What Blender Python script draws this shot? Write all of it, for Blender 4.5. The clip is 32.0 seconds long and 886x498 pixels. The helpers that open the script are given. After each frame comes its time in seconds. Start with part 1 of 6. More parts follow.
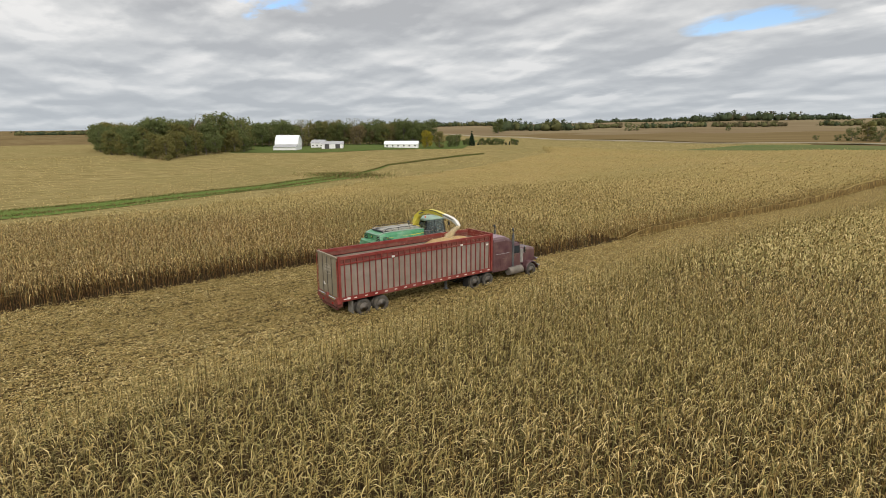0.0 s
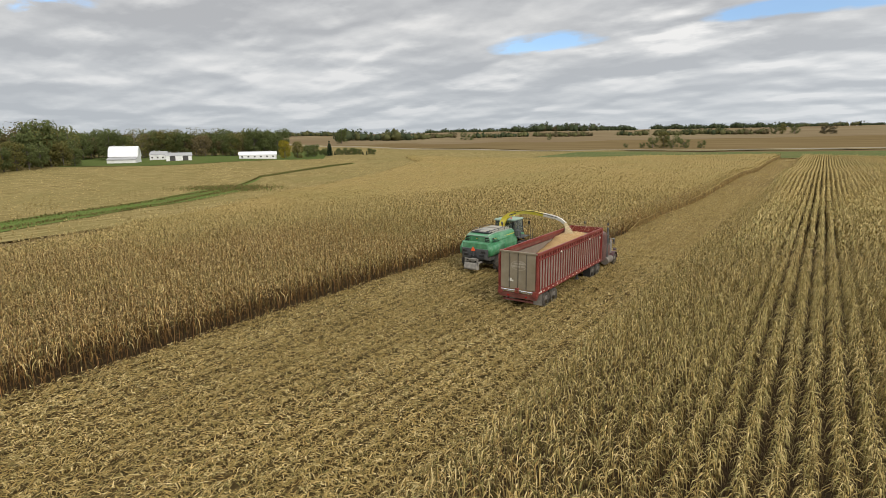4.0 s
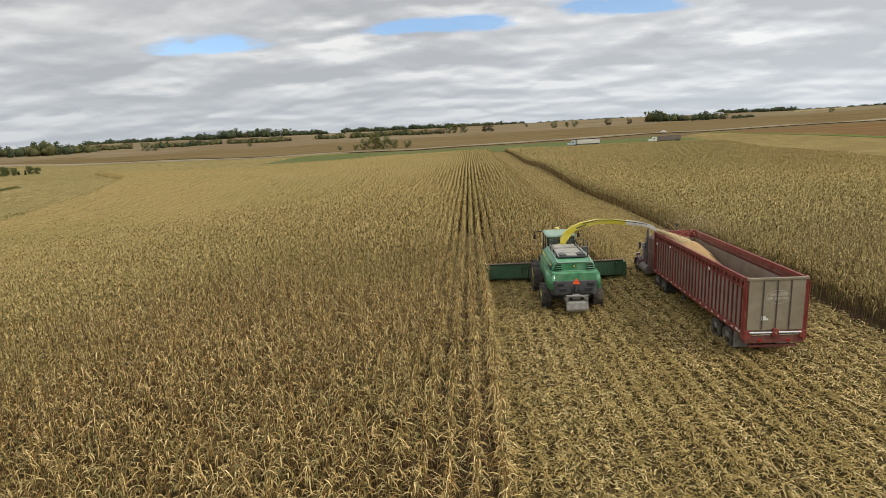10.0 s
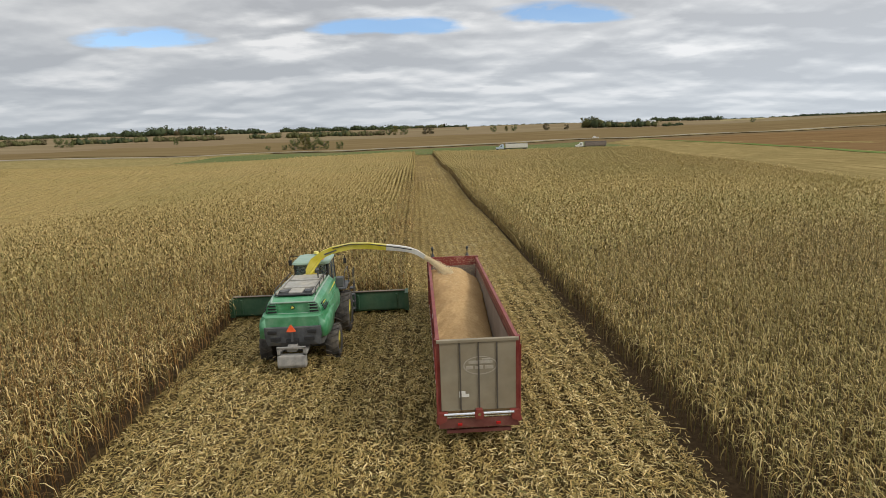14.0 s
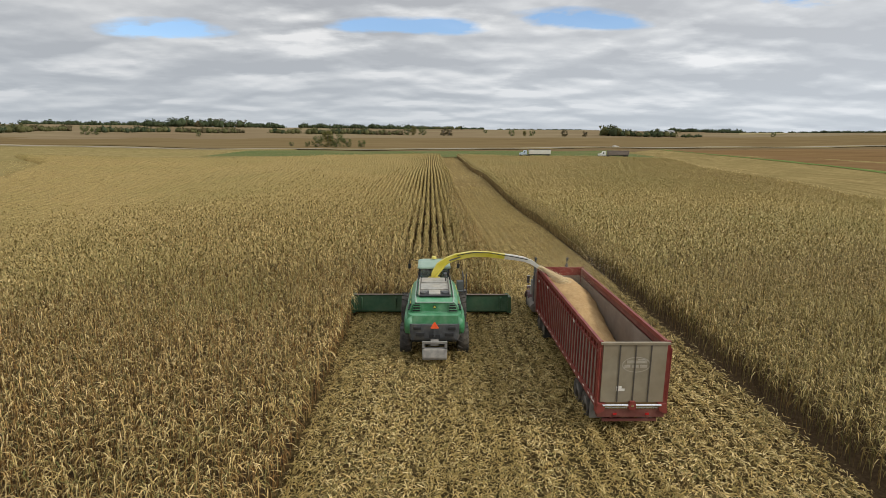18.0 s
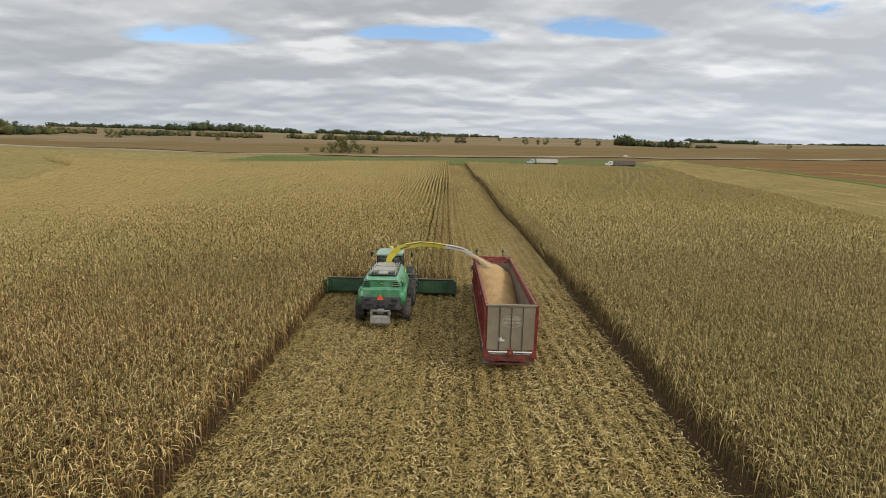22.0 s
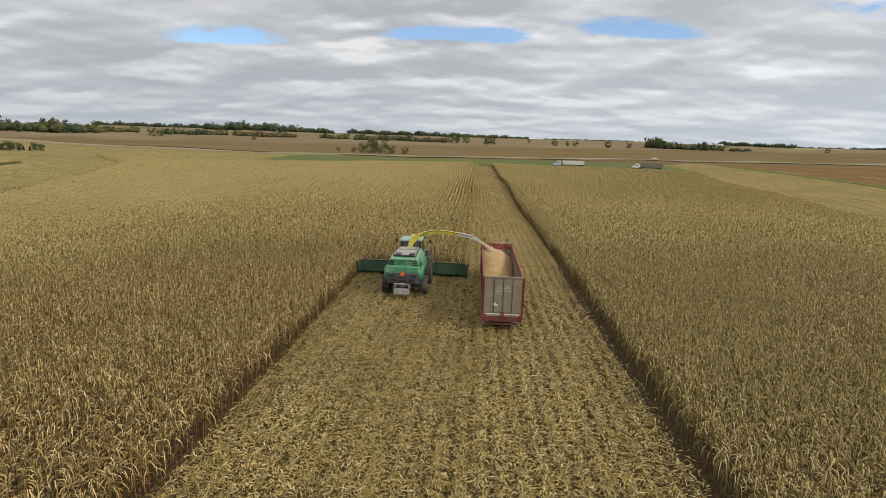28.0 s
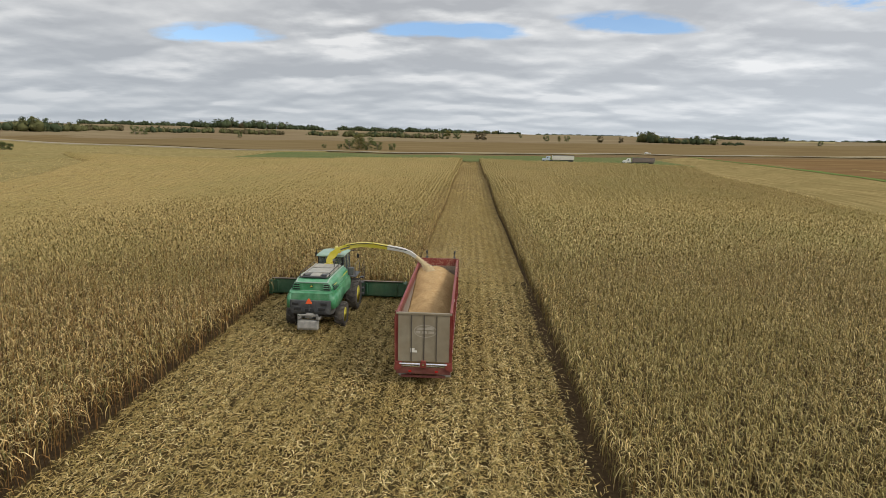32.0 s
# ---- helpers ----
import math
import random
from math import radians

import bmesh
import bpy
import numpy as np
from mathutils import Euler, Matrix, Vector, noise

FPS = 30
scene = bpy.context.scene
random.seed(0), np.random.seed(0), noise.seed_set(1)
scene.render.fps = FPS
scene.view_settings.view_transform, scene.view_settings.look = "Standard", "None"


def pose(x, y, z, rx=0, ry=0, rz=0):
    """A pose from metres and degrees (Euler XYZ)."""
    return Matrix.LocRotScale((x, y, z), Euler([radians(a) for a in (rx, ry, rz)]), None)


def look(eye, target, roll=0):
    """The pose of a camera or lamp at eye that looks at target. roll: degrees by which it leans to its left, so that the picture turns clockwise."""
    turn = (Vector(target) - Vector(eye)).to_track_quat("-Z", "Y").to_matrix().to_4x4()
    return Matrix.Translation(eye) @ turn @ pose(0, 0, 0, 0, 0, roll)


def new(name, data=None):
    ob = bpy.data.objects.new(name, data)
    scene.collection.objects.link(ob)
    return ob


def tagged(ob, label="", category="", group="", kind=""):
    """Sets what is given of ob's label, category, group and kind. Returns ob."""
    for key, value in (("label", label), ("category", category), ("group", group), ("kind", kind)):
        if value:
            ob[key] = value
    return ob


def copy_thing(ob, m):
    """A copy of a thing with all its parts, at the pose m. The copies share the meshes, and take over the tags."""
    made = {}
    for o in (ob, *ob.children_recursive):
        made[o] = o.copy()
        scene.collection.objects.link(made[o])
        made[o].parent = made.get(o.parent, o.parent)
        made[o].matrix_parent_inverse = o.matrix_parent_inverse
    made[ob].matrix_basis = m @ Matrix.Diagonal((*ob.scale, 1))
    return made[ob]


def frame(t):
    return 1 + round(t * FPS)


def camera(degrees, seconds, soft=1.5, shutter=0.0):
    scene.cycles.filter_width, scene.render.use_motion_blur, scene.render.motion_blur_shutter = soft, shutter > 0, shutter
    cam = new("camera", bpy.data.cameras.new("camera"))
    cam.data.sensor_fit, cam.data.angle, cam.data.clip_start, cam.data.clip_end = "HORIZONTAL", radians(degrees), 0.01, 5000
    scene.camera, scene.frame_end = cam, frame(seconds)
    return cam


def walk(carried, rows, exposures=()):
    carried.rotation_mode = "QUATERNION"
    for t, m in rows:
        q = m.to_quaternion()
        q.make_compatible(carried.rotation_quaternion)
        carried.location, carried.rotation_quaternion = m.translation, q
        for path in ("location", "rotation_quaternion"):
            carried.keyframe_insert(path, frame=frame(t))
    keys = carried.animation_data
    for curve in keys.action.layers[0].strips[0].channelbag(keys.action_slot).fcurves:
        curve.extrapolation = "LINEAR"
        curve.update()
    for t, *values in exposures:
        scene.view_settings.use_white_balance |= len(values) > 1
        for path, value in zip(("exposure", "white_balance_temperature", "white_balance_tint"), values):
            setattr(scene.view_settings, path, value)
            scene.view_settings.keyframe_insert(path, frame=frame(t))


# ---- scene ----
cam = camera(78.66, 32.0, soft=0.75)
PATH = [
    (0, pose(36.34, -20.29, 10.72, 77.86, 0.31, 52.60)),
    (1, pose(34.50, -23.75, 10.85, 78.10, -0.30, 52.30)),
    (2, pose(30.38, -27.10, 10.59, 78.43, -0.19, 46.54)),
    (2.5, pose(28.36, -28.62, 10.40, 78.71, 0.20, 41.68)),
    (4.5, pose(20.48, -39.10, 10.66, 78.71, 1.24, 30.10)),
    (5, pose(18.06, -40.45, 10.61, 78.60, 2.40, 22.83)),
    (6, pose(12.81, -41.16, 10.59, 78.17, 3.73, 13.51)),
    (7, pose(7.30, -40.70, 10.51, 78.07, 3.89, 7.59)),
    (8, pose(1.62, -38.11, 10.27, 78.27, 3.31, 5.10)),
    (9, pose(-3.16, -34.07, 10.25, 78.45, 3.23, 3.13)),
    (10, pose(-5.60, -30.36, 10.52, 78.32, 2.88, 2.63)),
    (11, pose(-4.06, -26.42, 10.53, 78.26, 2.58, 2.62)),
    (12, pose(0.47, -23.35, 10.17, 78.15, 2.06, 1.42)),
    (13, pose(4.77, -22.34, 9.90, 78.20, 2.00, -0.92)),
    (13.5, pose(6.07, -22.56, 9.94, 78.33, 2.03, -1.86)),
    (15.5, pose(3.63, -23.46, 10.16, 78.35, 0.91, -4.57)),
    (16, pose(2.10, -23.70, 10.25, 78.51, 0.58, -4.18)),
    (17, pose(-0.09, -24.34, 10.75, 78.49, 0.01, -2.40)),
    (18, pose(-0.05, -25.71, 11.15, 78.46, -0.48, -1.32)),
    (19, pose(1.23, -26.68, 11.32, 78.44, -0.86, -0.38)),
    (20, pose(2.86, -28.28, 11.47, 78.46, -1.19, -0.08)),
    (21, pose(3.73, -30.29, 11.30, 78.83, -1.25, 0.14)),
    (22, pose(4.17, -33.05, 11.57, 79.16, -1.27, 0.43)),
    (23, pose(4.65, -34.86, 11.53, 79.37, -1.35, 0.95)),
    (24, pose(5.04, -37.89, 11.81, 79.47, -1.46, 1.44)),
    (25, pose(4.99, -39.33, 11.68, 79.48, -1.44, 1.95)),
    (25.5, pose(5.03, -41.14, 11.93, 79.43, -1.50, 2.14)),
    (27.5, pose(5.30, -41.61, 12.05, 79.19, -1.74, 3.19)),
    (28, pose(5.56, -40.65, 11.92, 79.14, -1.74, 3.56)),
    (29, pose(6.36, -39.22, 12.02, 79.02, -1.74, 3.50)),
    (30, pose(7.45, -36.88, 11.73, 78.97, -1.61, 3.37)),
    (31, pose(8.81, -34.58, 11.90, 78.86, -1.55, 3.18)),
    (32, pose(9.49, -30.76, 11.57, 78.79, -1.29, 2.87)),
]
walk(cam, PATH, [(0, 0.06, 6650, 10), (6, 0.06, 6650, 10), (12, 0.02, 6550, 10), (18, -0.03, 6500, 10), (32, -0.03, 6500, 10)])

# ---- light ----
SUN_EL, SUN_AZ = 37.0, 112.0      # degrees; azimuth clockwise from the rows' direction


def world_sky():
    w = bpy.data.worlds.new("sky")
    scene.world = w
    w.use_nodes = True
    nt = w.node_tree
    nt.nodes.clear()
    N, K = nt.nodes.new, nt.links.new

    def math_(op, a, b=None, clamp=False):
        n = N("ShaderNodeMath")
        n.operation, n.use_clamp = op, clamp
        for i, v in enumerate((a, b)):
            if v is None:
                continue
            if isinstance(v, (int, float)):
                n.inputs[i].default_value = v
            else:
                K(v, n.inputs[i])
        return n.outputs[0]

    def ramp(f, stops):
        n = N("ShaderNodeValToRGB")
        e = n.color_ramp.elements
        while len(e) < len(stops):
            e.new(0.5)
        for k, (p, c) in zip(e, stops):
            k.position, k.color = p, (*c, 1)
        K(f, n.inputs[0])
        return n.outputs[0]

    def mixc(f, a, b):
        n = N("ShaderNodeMix")
        n.data_type = "RGBA"
        K(f, n.inputs[0]) if not isinstance(f, (int, float)) else None
        for s, v in ((6, a), (7, b)):
            if isinstance(v, tuple):
                n.inputs[s].default_value = (*v, 1)
            else:
                K(v, n.inputs[s])
        return n.outputs[2]

    tc = N("ShaderNodeTexCoord")
    sep = N("ShaderNodeSeparateXYZ")
    K(tc.outputs["Generated"], sep.inputs[0])
    up = math_("MAXIMUM", sep.outputs[2], 0.0)
    den = math_("ADD", up, 0.12)
    u, v = math_("DIVIDE", sep.outputs[0], den), math_("DIVIDE", sep.outputs[1], den)
    den2 = math_("ADD", up, 0.16)
    comb = N("ShaderNodeCombineXYZ")
    K(math_("DIVIDE", sep.outputs[0], den2), comb.inputs[0]), K(math_("DIVIDE", sep.outputs[1], den2), comb.inputs[1])

    def noise_(scale, detail, rough, dist, off, sc=(0.8, 0.8, 1.0)):
        mp = N("ShaderNodeMapping")
        K(comb.outputs[0], mp.inputs[0])
        mp.inputs["Location"].default_value = off
        mp.inputs["Scale"].default_value = sc
        n = N("ShaderNodeTexNoise")
        n.inputs["Scale"].default_value, n.inputs["Detail"].default_value = scale, detail
        n.inputs["Roughness"].default_value, n.inputs["Distortion"].default_value = rough, dist
        K(mp.outputs[0], n.inputs["Vector"])
        return n.outputs[0]

    def billow(sc):
        mp = N("ShaderNodeMapping")
        mp.inputs["Scale"].default_value = (0.75 * sc, sc, 1)
        K(comb.outputs[0], mp.inputs[0])
        warp = N("ShaderNodeTexNoise")
        warp.inputs["Scale"].default_value, warp.inputs["Detail"].default_value, warp.inputs["Roughness"].default_value = 2.6, 5, 0.55
        K(mp.outputs[0], warp.inputs["Vector"])
        add = N("ShaderNodeVectorMath")
        add.operation = "MULTIPLY_ADD"
        K(warp.outputs["Color"], add.inputs[0]), K(mp.outputs[0], add.inputs[2])
        add.inputs[1].default_value = (0.55, 0.55, 0.0)
        vor = N("ShaderNodeTexVoronoi")
        vor.feature = "SMOOTH_F1"
        vor.inputs["Scale"].default_value, vor.inputs["Smoothness"].default_value, vor.inputs["Detail"].default_value = 1.9, 0.7, 1.0
        K(add.outputs[0], vor.inputs["Vector"])
        return math_("SUBTRACT", 1.0, math_("MULTIPLY", vor.outputs["Distance"], 1.35))

    puff = math_("ADD", math_("MULTIPLY", billow(1.0), 0.5), math_("MULTIPLY", noise_(2.5, 6, 0.5, 0.0, (3.1, 1.7, 0.4), (0.9, 1.0, 1.0)), 0.5))
    puff_far = math_("ADD", math_("MULTIPLY", billow(1.03), 0.5), math_("MULTIPLY", noise_(2.5, 6, 0.5, 0.0, (3.1, 1.7, 0.4), (0.9 * 1.03, 1.03, 1.0)), 0.5))
    broad = noise_(0.8, 3, 0.5, 0.0, (7.0, 2.2, 0.0))
    relief = math_("MULTIPLY", math_("SUBTRACT", puff, puff_far), 0.6)
    light_ = math_("ADD", math_("ADD", math_("MULTIPLY", puff, 0.55), math_("MULTIPLY", broad, 0.45)), relief)
    cloud = ramp(light_, [(0.22, (0.47, 0.49, 0.52)), (0.335, (0.575, 0.595, 0.62)), (0.44, (0.71, 0.725, 0.74)), (0.57, (0.91, 0.91, 0.91))])
    # greyer towards the horizon
    hz = ramp(sep.outputs[2], [(0.0, (1, 1, 1)), (0.05, (0.72, 0.72, 0.72)), (0.2, (0, 0, 0))])
    cloud = mixc(math_("MULTIPLY", hz, 0.7), cloud, (0.50, 0.56, 0.62))
    # the layer is brighter on the sun's side and overhead
    side = math_("ADD", 0.985, math_("MULTIPLY", math_("MAXIMUM", sep.outputs[0], -0.45), 0.13))
    side = math_("ADD", side, math_("MULTIPLY", math_("MAXIMUM", sep.outputs[0], 0.0), 0.10))
    side = math_("ADD", side, math_("MULTIPLY", math_("MAXIMUM", math_("SUBTRACT", sep.outputs[2], 0.28), 0.0), 1.1))
    cm = N("ShaderNodeVectorMath")
    cm.operation = "SCALE"
    K(cloud, cm.inputs[0]), K(side, cm.inputs["Scale"])
    cloud = cm.outputs[0]
    # gaps of blue in the cloud layer
    gap = None
    for (gx, gy, sx, sy) in GAPS:
        dx, dy = math_("DIVIDE", math_("SUBTRACT", u, gx), sx), math_("DIVIDE", math_("SUBTRACT", v, gy), sy)
        r = math_("SQRT", math_("ADD", math_("MULTIPLY", dx, dx), math_("MULTIPLY", dy, dy)))
        g = math_("SUBTRACT", 1.0, r, True)
        gap = g if gap is None else math_("MAXIMUM", gap, g)
    fine = noise_(2.6, 6, 0.55, 0.1, (0.4, 5.0, 1.0), (0.8, 1.0, 1.0))
    gap = math_("MULTIPLY", gap, math_("ADD", 1.0, math_("MULTIPLY", math_("SUBTRACT", fine, 0.5), 7.0)))
    mask = ramp(gap, [(0.2, (0, 0, 0)), (0.62, (0.92, 0.92, 0.92))])
    skyt = N("ShaderNodeTexSky")
    skyt.sky_type, skyt.sun_disc = "NISHITA", False
    skyt.sun_elevation, skyt.sun_rotation = radians(SUN_EL), radians(SUN_AZ)
    sm = N("ShaderNodeMix")
    sm.data_type, sm.blend_type = "RGBA", "MULTIPLY"
    sm.inputs[0].default_value = 1.0
    K(skyt.outputs[0], sm.inputs[6])
    sm.inputs[7].default_value = (0.13, 0.15, 0.175, 1)
    final = mixc(mask, cloud, sm.outputs[2])
    bg = N("ShaderNodeBackground")
    K(final, bg.inputs[0])
    bg.inputs[1].default_value = 1.0
    o = N("ShaderNodeOutputWorld")
    K(bg.outputs[0], o.inputs[0])


GAPS = [(-1.45, 3.2, 0.45, 0.3), (-0.14, 3.2, 0.6, 0.22), (0.8, 3.0, 0.5, 0.22), (-2.88, 1.06, 0.36, 0.3), (1.64, 2.55, 0.4, 0.2)]
world_sky()

sun_data = bpy.data.lights.new("sun", "SUN")
sun_data.energy, sun_data.angle, sun_data.color = 2.0, radians(15), (1.0, 0.95, 0.87)
sun = new("sun", sun_data)
sun.matrix_world = look((0, 0, 0), (-math.cos(radians(SUN_EL)) * math.sin(radians(SUN_AZ)), -math.cos(radians(SUN_EL)) * math.cos(radians(SUN_AZ)), -math.sin(radians(SUN_EL))))


# ---- materials ----
def mat(name, cols, scale=3.0, rough=0.8, metal=0.0, bump=0.25, bscale=30.0, rnd="", rmix=0.5, big=0.0, bigscale=0.04, bigcol=None, bigstretch=None, stretch=(1, 1, 1), trans=0.0, coat=0.0, spec=0.5):
    """A grained surface: a ramp over noise (and a random value per island or object), a broad second variation, and relief."""
    m = bpy.data.materials.new(name)
    m.use_nodes = True
    nt = m.node_tree
    N, K = nt.nodes.new, nt.links.new
    b = nt.nodes["Principled BSDF"]
    b.inputs["Roughness"].default_value, b.inputs["Metallic"].default_value = rough, metal
    b.inputs["Coat Weight"].default_value = coat
    b.inputs["Specular IOR Level"].default_value = spec
    geo = N("ShaderNodeNewGeometry")
    mp = N("ShaderNodeMapping")
    mp.inputs["Scale"].default_value = stretch
    K(geo.outputs["Position"], mp.inputs[0])
    n = N("ShaderNodeTexNoise")
    n.inputs["Scale"].default_value, n.inputs["Detail"].default_value, n.inputs["Roughness"].default_value = scale, 5, 0.6
    K(mp.outputs[0], n.inputs["Vector"])
    f = n.outputs[0]
    if rnd:
        r = geo.outputs["Random Per Island"]
        if rnd == "object":
            r = N("ShaderNodeObjectInfo").outputs["Random"]
        x = N("ShaderNodeMix")
        x.inputs[0].default_value = rmix
        K(f, x.inputs[2]), K(r, x.inputs[3])
        f = x.outputs[0]
    ra = N("ShaderNodeValToRGB")
    e = ra.color_ramp.elements
    while len(e) < len(cols):
        e.new(0.5)
    lo, hi = (0.3, 0.7) if not rnd else (0.12, 0.88)
    for i, (k, c) in enumerate(zip(e, cols)):
        k.position, k.color = lo + (hi - lo) * i / max(1, len(cols) - 1), (*c, 1)
    K(f, ra.inputs[0])
    col = ra.outputs[0]
    if big:
        n2 = N("ShaderNodeTexNoise")
        n2.inputs["Scale"].default_value, n2.inputs["Detail"].default_value = bigscale, 3
        mp2 = N("ShaderNodeMapping")
        mp2.inputs["Scale"].default_value = bigstretch or (1, 1, 1)
        K(geo.outputs["Position"], mp2.inputs[0]), K(mp2.outputs[0], n2.inputs["Vector"])
        r2 = N("ShaderNodeValToRGB")
        r2.color_ramp.elements[0].position, r2.color_ramp.elements[1].position = 0.42, 0.66
        K(n2.outputs[0], r2.inputs[0])
        s = N("ShaderNodeMath")
        s.operation = "MULTIPLY"
        s.inputs[1].default_value = big
        K(r2.outputs[0], s.inputs[0])
        x = N("ShaderNodeMix")
        x.data_type = "RGBA"
        K(s.outputs[0], x.inputs[0]), K(col, x.inputs[6])
        x.inputs[7].default_value = (*(bigcol or cols[0]), 1)
        col = x.outputs[2]
    K(col, b.inputs["Base Color"])
    if bump:
        n3 = N("ShaderNodeTexNoise")
        n3.inputs["Scale"].default_value, n3.inputs["Detail"].default_value = bscale, 4
        K(mp.outputs[0], n3.inputs["Vector"])
        bp = N("ShaderNodeBump")
        bp.inputs["Strength"].default_value, bp.inputs["Distance"].default_value = bump, 0.6 / bscale
        K(n3.outputs[0], bp.inputs["Height"])
        K(bp.outputs[0], b.inputs["Normal"])
    if trans:
        t = N("ShaderNodeBsdfTranslucent")
        K(col, t.inputs[0])
        ms = N("ShaderNodeMixShader")
        ms.inputs[0].default_value = trans
        K(b.outputs[0], ms.inputs[1]), K(t.outputs[0], ms.inputs[2])
        K(ms.outputs[0], nt.nodes["Material Output"].inputs[0])
    return m


def glass(name, tint):
    m = bpy.data.materials.new(name)
    m.use_nodes = True
    b = m.node_tree.nodes["Principled BSDF"]
    b.inputs["Base Color"].default_value = (*tint, 1)
    b.inputs["Roughness"].default_value, b.inputs["Transmission Weight"].default_value, b.inputs["IOR"].default_value = 0.05, 0.75, 1.45
    return m


# SOIL is near black: the shade between maize rows is put into its colour.
SOIL = mat("soil with row shade painted in", [(0.03, 0.02, 0.011), (0.052, 0.034, 0.018), (0.09, 0.06, 0.03)], 5, 0.95, bump=0.6, bscale=9, big=0.4, bigcol=(0.05, 0.034, 0.018), spec=0.05)
GROUNDM = mat("brown farmland", [(0.12, 0.083, 0.043), (0.16, 0.112, 0.058), (0.20, 0.145, 0.078)], 0.3, 0.95, bump=0.4, bscale=3, big=0.5, bigscale=0.01, bigcol=(0.17, 0.125, 0.066), spec=0.0)
# Bed darkened to paint shade in the litter's gaps; LANE is its lighter copy.
STUBBLE = mat("stubble litter bed with gap shade", [(0.03, 0.02, 0.009), (0.075, 0.05, 0.02), (0.19, 0.135, 0.055)], 7, 0.95, bump=0.9, bscale=9, big=0.5, bigscale=0.6, bigcol=(0.06, 0.05, 0.02), bigstretch=(1, 0.06, 1), stretch=(1, 0.45, 1), spec=0.05)
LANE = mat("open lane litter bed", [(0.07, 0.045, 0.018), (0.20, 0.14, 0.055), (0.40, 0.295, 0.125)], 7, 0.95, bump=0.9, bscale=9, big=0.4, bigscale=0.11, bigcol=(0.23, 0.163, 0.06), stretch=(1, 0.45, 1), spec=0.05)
LEAF = mat("dry maize leaf", [(0.085, 0.046, 0.015), (0.303, 0.185, 0.054), (0.655, 0.475, 0.195), (0.132, 0.123, 0.035), (0.814, 0.626, 0.3), (0.372, 0.252, 0.08), (0.112, 0.121, 0.035), (0.255, 0.137, 0.038), (0.733, 0.531, 0.213), (0.077, 0.053, 0.016), (0.179, 0.108, 0.032)], 2.4, 0.62, bump=0.0, rnd="island", rmix=0.74, big=0.42, bigscale=0.075, bigcol=(0.225, 0.205, 0.058), trans=0.05, spec=0.2)
LEAFG = mat("half-green maize leaf", [(0.086, 0.053, 0.017), (0.393, 0.272, 0.091), (0.169, 0.153, 0.045), (0.742, 0.554, 0.253), (0.237, 0.204, 0.063), (0.801, 0.617, 0.298), (0.136, 0.129, 0.037), (0.578, 0.41, 0.147), (0.25, 0.148, 0.043), (0.074, 0.063, 0.019), (0.428, 0.301, 0.102)], 2.4, 0.62, bump=0.0, rnd="island", rmix=0.74, big=0.4, bigscale=0.065, bigcol=(0.32, 0.262, 0.085), trans=0.05, spec=0.2)
# Low-contrast leaf copies for far rows: distance-softened light and shade in the colour.
LEAFM = mat("tan maize tops with softened shading", [(0.157, 0.111, 0.041), (0.363, 0.269, 0.106), (0.57, 0.44, 0.193), (0.25, 0.202, 0.074)], 0.5, 0.8, bump=0.0, rnd="island", rmix=0.7, big=0.5, bigscale=0.03, bigcol=(0.30, 0.245, 0.09), trans=0.06, spec=0.1)
# Right-hand copy, lightened in colour to offset rows seen from their unlit side.
LEAFMG = mat("olive maize tops with softened shading", [(0.184, 0.136, 0.051), (0.445, 0.336, 0.137), (0.66, 0.513, 0.23), (0.307, 0.253, 0.09)], 0.5, 0.8, bump=0.0, rnd="island", rmix=0.7, big=0.55, bigscale=0.025, bigcol=(0.31, 0.265, 0.098), trans=0.06, spec=0.1)
LEAFB = mat("ripe maize leaf", [(0.1, 0.065, 0.023), (0.311, 0.219, 0.079), (0.567, 0.422, 0.181), (0.189, 0.165, 0.054), (0.657, 0.498, 0.229), (0.372, 0.266, 0.101), (0.171, 0.155, 0.051), (0.246, 0.161, 0.055), (0.593, 0.433, 0.177)], 1.2, 0.7, bump=0.0, rnd="island", rmix=0.78, big=0.38, bigscale=0.05, bigcol=(0.29, 0.245, 0.085), trans=0.05, spec=0.15)
LEAFBG = mat("ripe olive maize leaf", [(0.108, 0.073, 0.025), (0.405, 0.291, 0.106), (0.212, 0.178, 0.057), (0.649, 0.498, 0.232), (0.261, 0.229, 0.076), (0.725, 0.57, 0.279), (0.178, 0.167, 0.054), (0.542, 0.409, 0.166), (0.231, 0.169, 0.058)], 1.2, 0.7, bump=0.0, rnd="island", rmix=0.78, big=0.38, bigscale=0.045, bigcol=(0.31, 0.28, 0.098), trans=0.05, spec=0.15)
# STALKG, STALK: own olive and brown, darkened to paint shade deep in the crop.
STALKG = mat("olive maize stem and lower leaf with shade added", [(0.05, 0.032, 0.011), (0.14, 0.094, 0.029), (0.115, 0.105, 0.031), (0.28, 0.19, 0.066), (0.155, 0.13, 0.039), (0.19, 0.115, 0.033)], 2, 0.75, bump=0.0, rnd="island", rmix=0.8, spec=0.2)
STALK = mat("dead brown maize leaf and stem with shade added", [(0.045, 0.023, 0.008), (0.15, 0.076, 0.022), (0.09, 0.08, 0.026), (0.32, 0.18, 0.056), (0.19, 0.10, 0.03)], 2, 0.75, bump=0.0, rnd="island", rmix=0.8, spec=0.2)
